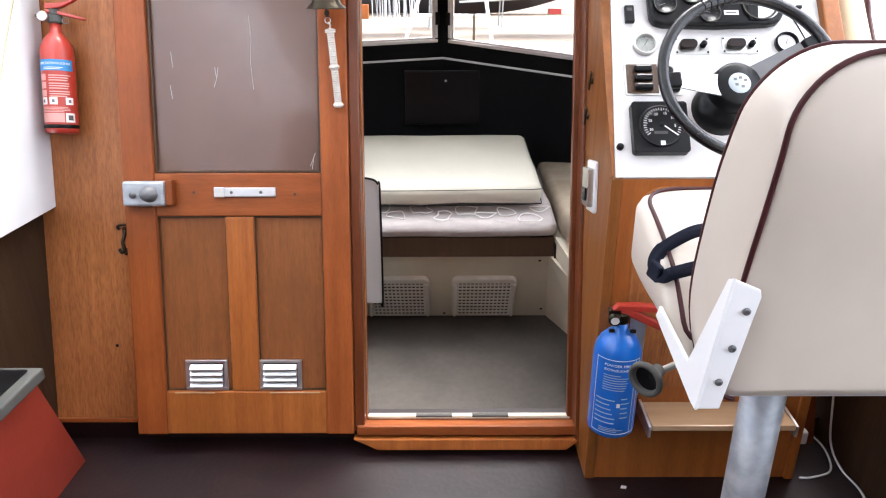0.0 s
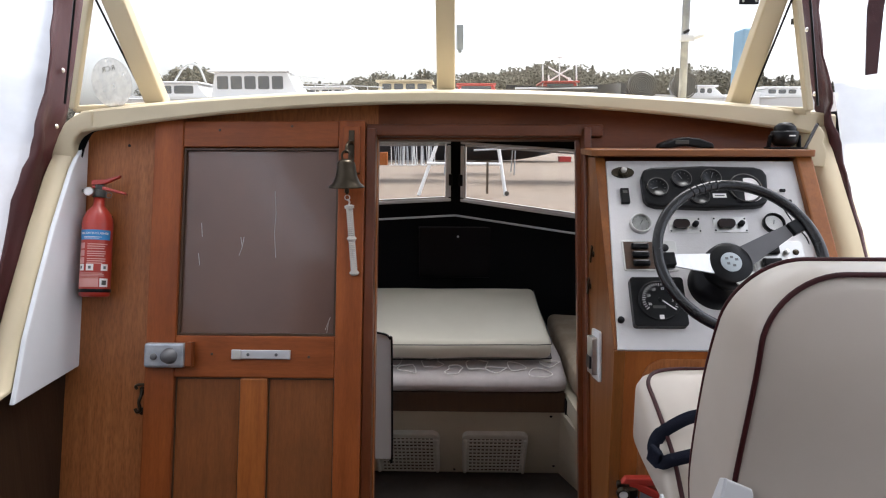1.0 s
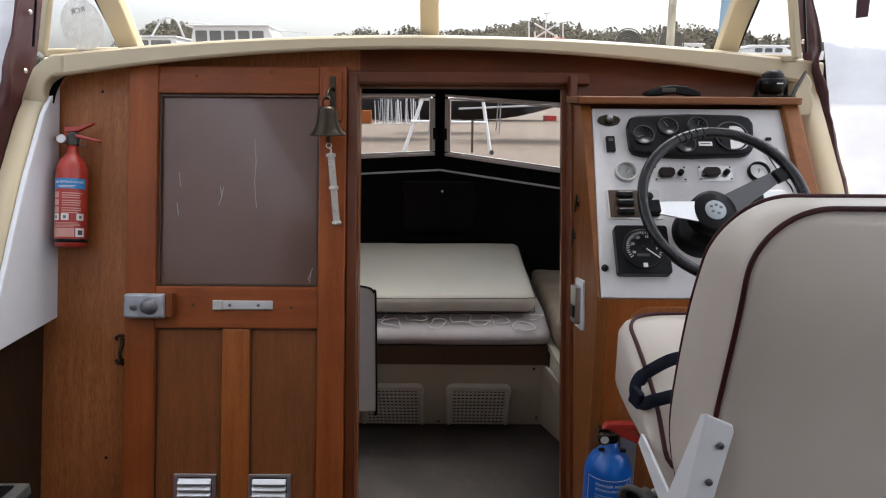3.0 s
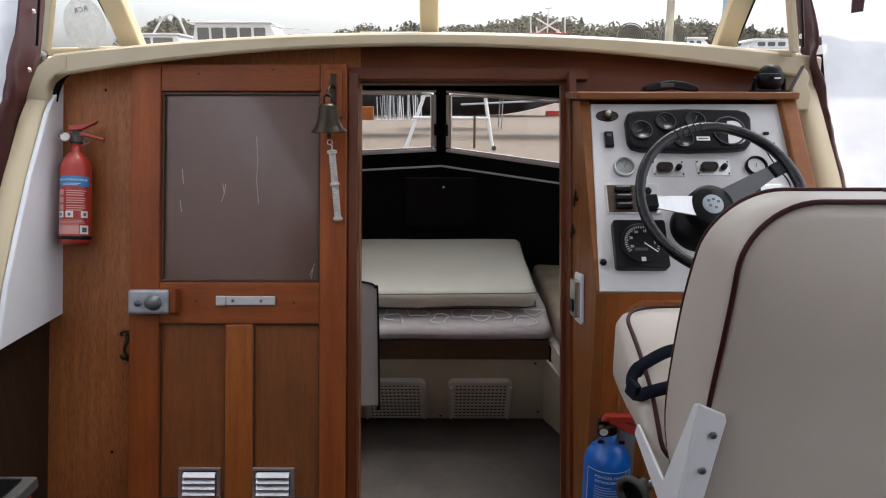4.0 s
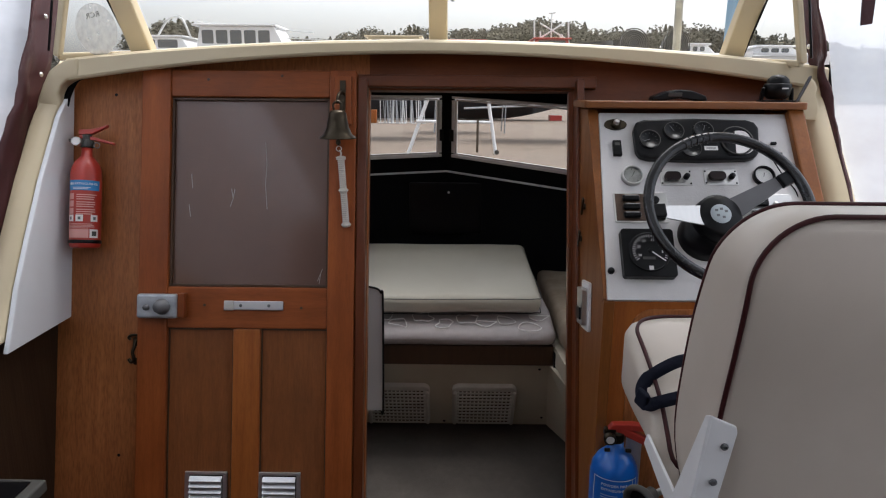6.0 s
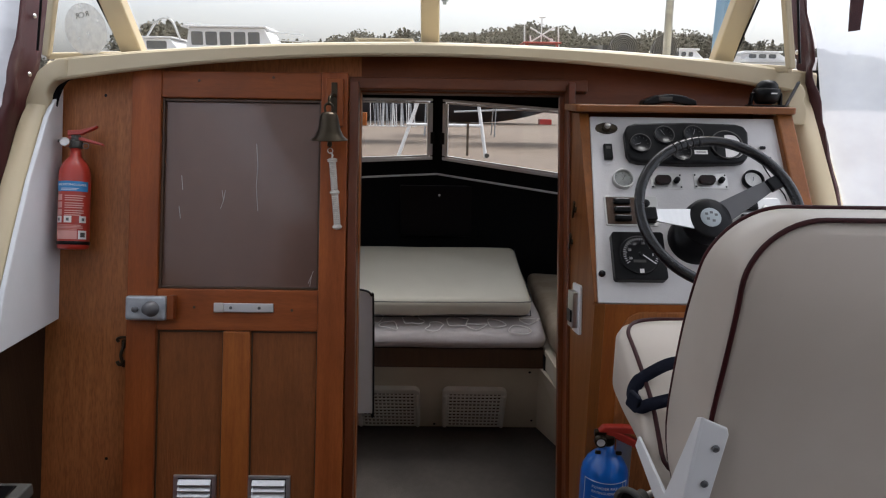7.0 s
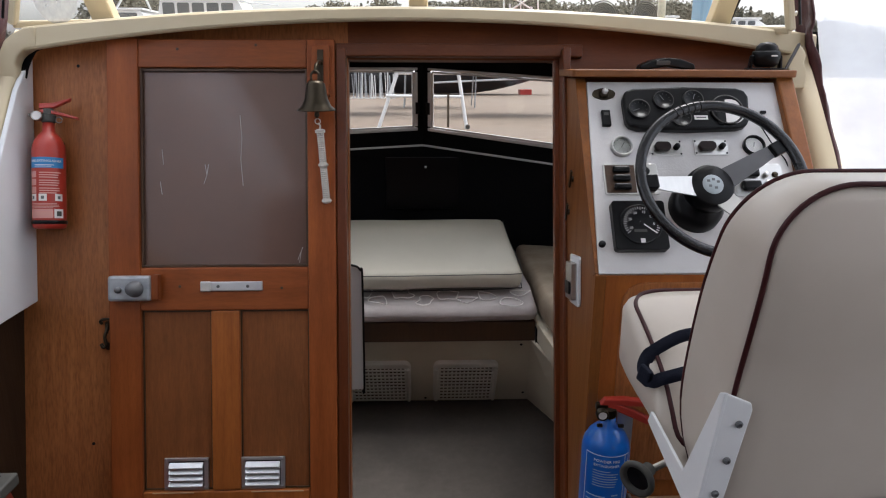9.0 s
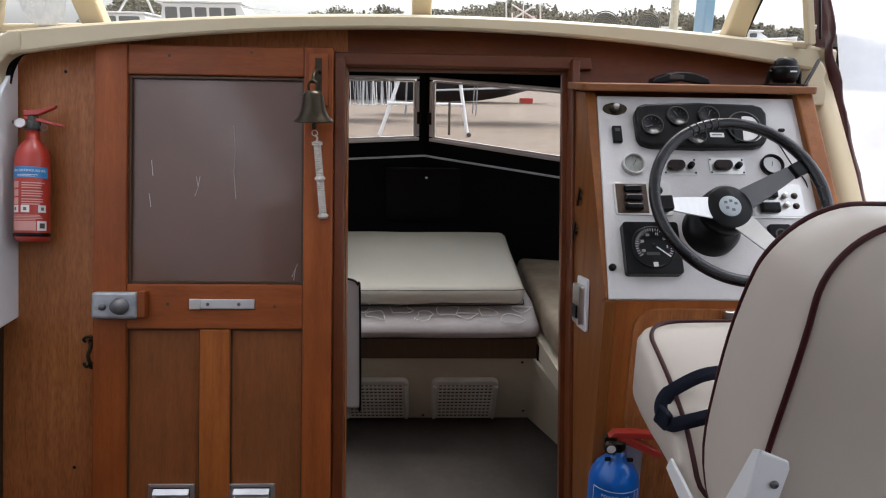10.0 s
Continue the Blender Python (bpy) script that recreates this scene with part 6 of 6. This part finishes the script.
def boat(label, x0, x1, y, keel, deck, beam, mat, houses, props=(0.25, 0.7)):
    b = thing("boat", label, "boat", group="boats ashore")
    part("hull", hull(x0, x1, y, keel, deck, beam), mat, b, smooth=True)
    for h in houses:
        cabin(b, h[0], h[1], y - beam * 0.32, y + beam * 0.32, h[2], h[3], h[4], *h[5:])
    part("rub_rail", rod((x0 + 0.3, y - beam * 0.47, deck - 0.08), (x1 - 1.2, y - beam * 0.5, deck - 0.06), 0.04, 8), PALE_METAL, b)
    stands(b, x0 + (x1 - x0) * props[0], x0 + (x1 - x0) * props[1], y, keel + (deck - keel) * 0.3, 0.06 if props[0] == 0.25 else 0.03)
    return b


one = boat("white motor cruiser ashore with a windowed wheelhouse", -13.5, -3.4, 25.8, 0.2, 2.55, 3.0, BOAT_WHITE, [(-12.2, -9.75, 2.45, 3.10, 2, 0.2), (-9.72, -6.1, 2.45, 3.52, 5, 0.16), (-6.05, -3.6, 2.45, 2.92, 3, 0.3)])
for k in range(7):
    part("rail_post", rod((-6.0 + 0.5 * k, 24.4, 2.5), (-6.0 + 0.5 * k, 24.4, 3.05 - 0.02 * k), 0.018, 6), PALE_METAL, one)
part("handrail", rod((-6.1, 24.4, 3.06), (-2.9, 24.4, 2.92), 0.02, 6), PALE_METAL, one)
part("roof_rack", rod((-9.6, 25.0, 3.68), (-5.2, 25.0, 3.30), 0.03, 6), PALE_METAL, one)
part("radar_arch", tube(smooth_path([(-11.2, 25, 3.1), (-10.7, 25, 3.75), (-10.2, 25, 3.78), (-9.9, 25, 3.1)], 5), 0.04, 6), PALE_METAL, one)
boat("cream motor boat ashore with a rounded cabin", -4.2, 0.6, 26.5, 0.95, 2.75, 2.6, BOAT_WHITE, [(-3.3, -0.9, 2.7, 3.22, 4, 0.12, CREAM)], (0.02, 0.05))
boat("white boat ashore under a red cover", -1.2, 3.0, 31.0, 1.0, 3.1, 2.6, BOAT_WHITE, [(-0.1, 1.75, 3.05, 3.42, 1, 0.1, BOAT_RED)], (0.12, 0.9))
work = boat("work boat ashore with a white gantry and red deck", 1.8, 6.4, 25.8, 0.95, 2.95, 2.8, BOAT_DARK, [(3.2, 4.55, 2.9, 3.12, 1, 0.05, BOAT_RED)], (0.90, 0.97))
for a, b, r in (((3.22, 25, 3.0), (3.18, 25, 3.78), 0.03), ((4.52, 25, 3.0), (4.47, 25, 3.78), 0.03), ((3.30, 25, 3.1), (4.3, 25, 3.72), 0.028), ((4.42, 25, 3.15), (3.4, 25, 3.72), 0.028), ((3.84, 25, 3.1), (3.84, 25, 4.1), 0.022),
                ((3.45, 25, 3.1), (3.42, 25, 3.42), 0.03), ((4.2, 25, 3.1), (4.25, 25, 3.32), 0.05), ((3.72, 25, 4.08), (3.97, 25, 4.10), 0.03)):
    part("gantry_bar", rod(a, b, r, 8), BOAT_WHITE, work)
boat("white sailing cruiser ashore with a low coachroof", 7.6, 12.0, 26.0, 0.2, 2.62, 2.5, BOAT_WHITE, [(8.6, 10.3, 2.6, 2.98, 4, 0.25)])
boat("white cruiser ashore among the other boats", 11.4, 15.6, 27.0, 0.2, 2.7, 2.5, BOAT_WHITE, [(12.2, 14.2, 2.65, 3.0, 3, 0.3)])
for x, z, r in ((6.95, 2.98, 0.54), (8.55, 2.98, 0.50)):
    n = thing("net_drum", "round dark net drum with wound rope on a boat", "drum", pose(x, 25.0, z), group="net drums")
    part("drum", moved(lathe([(0, -0.2), (r * 0.9, -0.2), (r * 0.9, 0.2), (0, 0.2)], 24), pose(0, 0, 0, 80)), BOAT_DARK, n)
    for k in range(6):
        q = r * (0.35 + 0.13 * k)
        part("turn", moved(tube([(q * math.cos(a * 0.2618), q * math.sin(a * 0.2618), 0.2) for a in range(24)], r * 0.045, 6, True), pose(0, 0, 0, 80)), RUBBER, n)
    part("stand", rod((0, 0.1, -r * 0.6), (0, 0.1, GROUND - z), 0.1, 8), PALE_METAL, n)
tower = thing("covered_tower", "tall frame wrapped in blue tarpaulin", "tower")
part("tarpaulin", box(8.72, 9.05, 20.0, 20.8, 0.5, 4.4, 0.06), TARP_BLUE, tower)
for x in (8.5, 9.0):
    part("leg", rod((x, 20.4, GROUND), (x, 20.4, 0.6), 0.05, 8), PALE_METAL, tower)
house = thing("house", "small white house with a grey roof below the woods", "house")
part("wall", box(20.5, 25.0, 90.0, 95.0, GROUND, 6.2), BOAT_WHITE, house)
part("roof", prism([(20.2, 6.2), (25.3, 6.2), (24.4, 8.0), (21.0, 8.0)], 5.6, "Y", 89.7), BOAT_DARK, house)
for x in (21.4, 23.2):
    part("window", box(x, x + 0.9, 89.95, 90.02, 4.2, 5.4), BOAT_GLASS, house)
big = thing("boat", "large dark hulled boat ashore, its keel near the ground", "boat", group="boats ashore")
part("hull", hull(-6.0, 9.5, 46.5, -0.66, 3.2, 3.6), BOAT_DARK, big, smooth=True)
part("keel_block", box(1.2, 2.2, 46.0, 47.0, GROUND, -0.4), BARK, big)
part("keel_block", box(7.0, 7.8, 45.5, 46.4, GROUND, -0.35), BOAT_RED, big)
part("strake", rod((1.0, 44.7, 0.1), (9.5, 44.8, 0.5), 0.07, 8), PALE_METAL, big)
boat("dark hulled boat ashore beyond the stands", -15.0, -2.5, 52.0, 0.2, 3.2, 3.6, BOAT_DARK, [(-12.0, -5.0, 3.2, 4.2, 5)])
trestle = thing("trestle", "white painted steel trestle on the yard ground", "trestle")
for a, b in (((-1.25, 19, GROUND), (-0.66, 19.3, 0.95)), ((1.43, 19, GROUND), (1.18, 19.3, 0.95))):
    part("leg", rod(a, b, 0.055, 10), BOAT_WHITE, trestle)
part("cross_bar", rod((-1.0, 19.15, 0.27), (1.28, 19.15, 0.25), 0.05, 10), BOAT_WHITE, trestle)
part("head_bar", rod((-0.75, 19.3, 0.95), (1.25, 19.3, 0.95), 0.06, 10), BOAT_WHITE, trestle)
part("webbing", box(0.83, 0.90, 19.05, 19.08, -0.65, 0.32), BARK, trestle, "dark hanging webbing")
part("foot_wheel", moved(lathe([(0, -0.03), (0.07, -0.03), (0.07, 0.03), (0, 0.03)], 16), pose(1.46, 18.95, GROUND + 0.07, 90)), RUBBER, trestle)
rnd = random.Random(4)
for k in range(22):
    x = -4.1 + 0.125 * k + rnd.uniform(-0.06, 0.06)
    p = thing("boat_prop", "white wrapped boat prop standing with others in the yard", "prop", pose(x, 40 + rnd.uniform(-0.8, 0.8), GROUND), group="boat props")
    part("shaft", rod((0, 0, 0), (rnd.uniform(-0.12, 0.12), 0.1, rnd.uniform(1.3, 1.75)), rnd.choice((0.022, 0.03, 0.045)), 8), rnd.choice((BOAT_WHITE, PALE_METAL, GALVANISED, GALVANISED)), p)
    part("foot", box(-0.12, 0.12, -0.12, 0.12, 0, 0.03), PALE_METAL, p)
crate = thing("yellow_crate", "yellow slatted crate on the yard ground", "crate", pose(-4.8, 40, GROUND))
for k in range(4):
    part("slat", box(-0.38, 0.38, -0.3, -0.27, 0.02 + 0.2 * k, 0.17 + 0.2 * k, 0.01), TEAK, crate)
part("inside", box(-0.36, 0.36, -0.27, 0.3, 0.0, 0.78), TEAK, crate)

# woods on the far side
def crown_top(u):
    """Height of the woods at the bearing u = x / y, as a slope."""
    if u < -0.62:
        return 0.085
    if u < -0.47:
        return 0.042 + 0.006 * math.sin(u * 50)
    if u < -0.36:
        return 0.090 + 0.008 * math.sin(u * 60)
    if u < -0.15:
        return 0.072
    if u < -0.02:
        return 0.084 + 0.006 * math.sin(u * 90)
    if u < 0.33:
        return 0.091 + 0.006 * math.sin(u * 25 + 4.5) + 0.004 * math.sin(u * 110)
    return max(0.05, 0.096 - 0.11 * (u - 0.33))


rng = np.random.default_rng(11)
corners = np.array([(-1, -0.5), (0.1, -1), (1, 0.2), (-0.2, 1)])
chunks = []
for k in range(820):
    u = -0.95 + 1.9 * (k + rng.random()) / 820
    y = rng.uniform(140, 175)
    pine = rng.random() < 0.4
    h = 1.1 + (y + 1.5) * crown_top(u) * rng.uniform(0.84, 1.08)
    r = rng.uniform(2.0, 4.0) * (0.6 if pine else 1.0)
    n = 420
    t, a = rng.random(n), rng.uniform(0, 6.283, n)
    if pine:
        d = r * (1 - t) * rng.uniform(0.4, 1.15, n)
        c = np.stack([u * y + d * np.cos(a), y + d * np.sin(a), h - 9 * (1 - t)], 1)
    else:
        v = rng.normal(size=(n, 3))
        v *= (r * rng.uniform(0.55, 1.08, n) / np.linalg.norm(v, axis=1))[:, None]
        v[:, 2] *= np.where(v[:, 2] > 0, 0.95, 1.5)
        c = v + (u * y, y, h - r)
    f = 0.5 * rng.normal(size=(n, 3)) + (0.1, -0.8, 0.6)
    f /= np.linalg.norm(f, axis=1)[:, None]
    g = np.cross(f, rng.normal(size=(n, 3)))
    g /= np.linalg.norm(g, axis=1)[:, None]
    w = np.cross(f, g)
    size = rng.uniform(0.14, 0.36, n)[:, None]
    stretch = rng.uniform(0.6, 1.3, n)[:, None]
    chunks.append(np.stack([c + (g * p * stretch + w * q) * size for p, q in corners], 1).reshape(-1, 3))
verts = np.concatenate(chunks)
me = bpy.data.meshes.new("woods")
me.from_pydata(verts.tolist(), [], np.arange(len(verts)).reshape(-1, 4).tolist())
me.materials.append(FOLIAGE)
tagged(new("woods", me), "dark mixed woodland along the far skyline", "woods", "", "stuff")
rows = []
for k in range(121):
    u = -1.0 + 2.0 * k / 120
    rows.append([(u * 168, 168, GROUND - 0.5), (u * 170, 170, 1 + 170 * crown_top(u) * 0.45), (u * 174, 174, 1 + 172 * crown_top(u) * (0.90 + 0.05 * math.sin(k * 1.7)))])
structure("hillside", sheet(rows, 0.3), FOLIAGE, "wooded hillside behind the yard", "backdrop", smooth=True)

# outside of this boat's hull
rows = []
for k in range(25):
    s = k / 24
    y = -2.75 + 5.35 * s
    w = 1.12 * (1 - max(0, (s - 0.62) / 0.38) ** 2.2 * 0.97)
    top = 0.56 + 0.05 * s
    rows.append([(-0.05 + q * w, y, z) for q, z in ((-1.0, top), (-0.99, 0.25), (-0.96, -0.15), (-0.80, -0.42), (-0.35, -0.58), (0.0, -0.67), (0.35, -0.58), (0.80, -0.42), (0.96, -0.15), (0.99, 0.25), (1.0, top))])
structure("hull_shell", sheet(rows, 0.012), BOAT_WHITE, "white outer hull of the cabin cruiser", "hull", smooth=True)
structure("wall_transom", prism([(-1.15, 0.56), (-1.13, 0.25), (-1.10, -0.15), (-0.95, -0.42), (-0.44, -0.58), (-0.05, -0.67), (0.34, -0.58), (0.85, -0.42), (1.02, -0.15), (1.05, 0.25), (1.07, 0.56)], 0.03, "Y", -2.78), BOAT_WHITE, "white flat stern of the cabin cruiser", "hull")
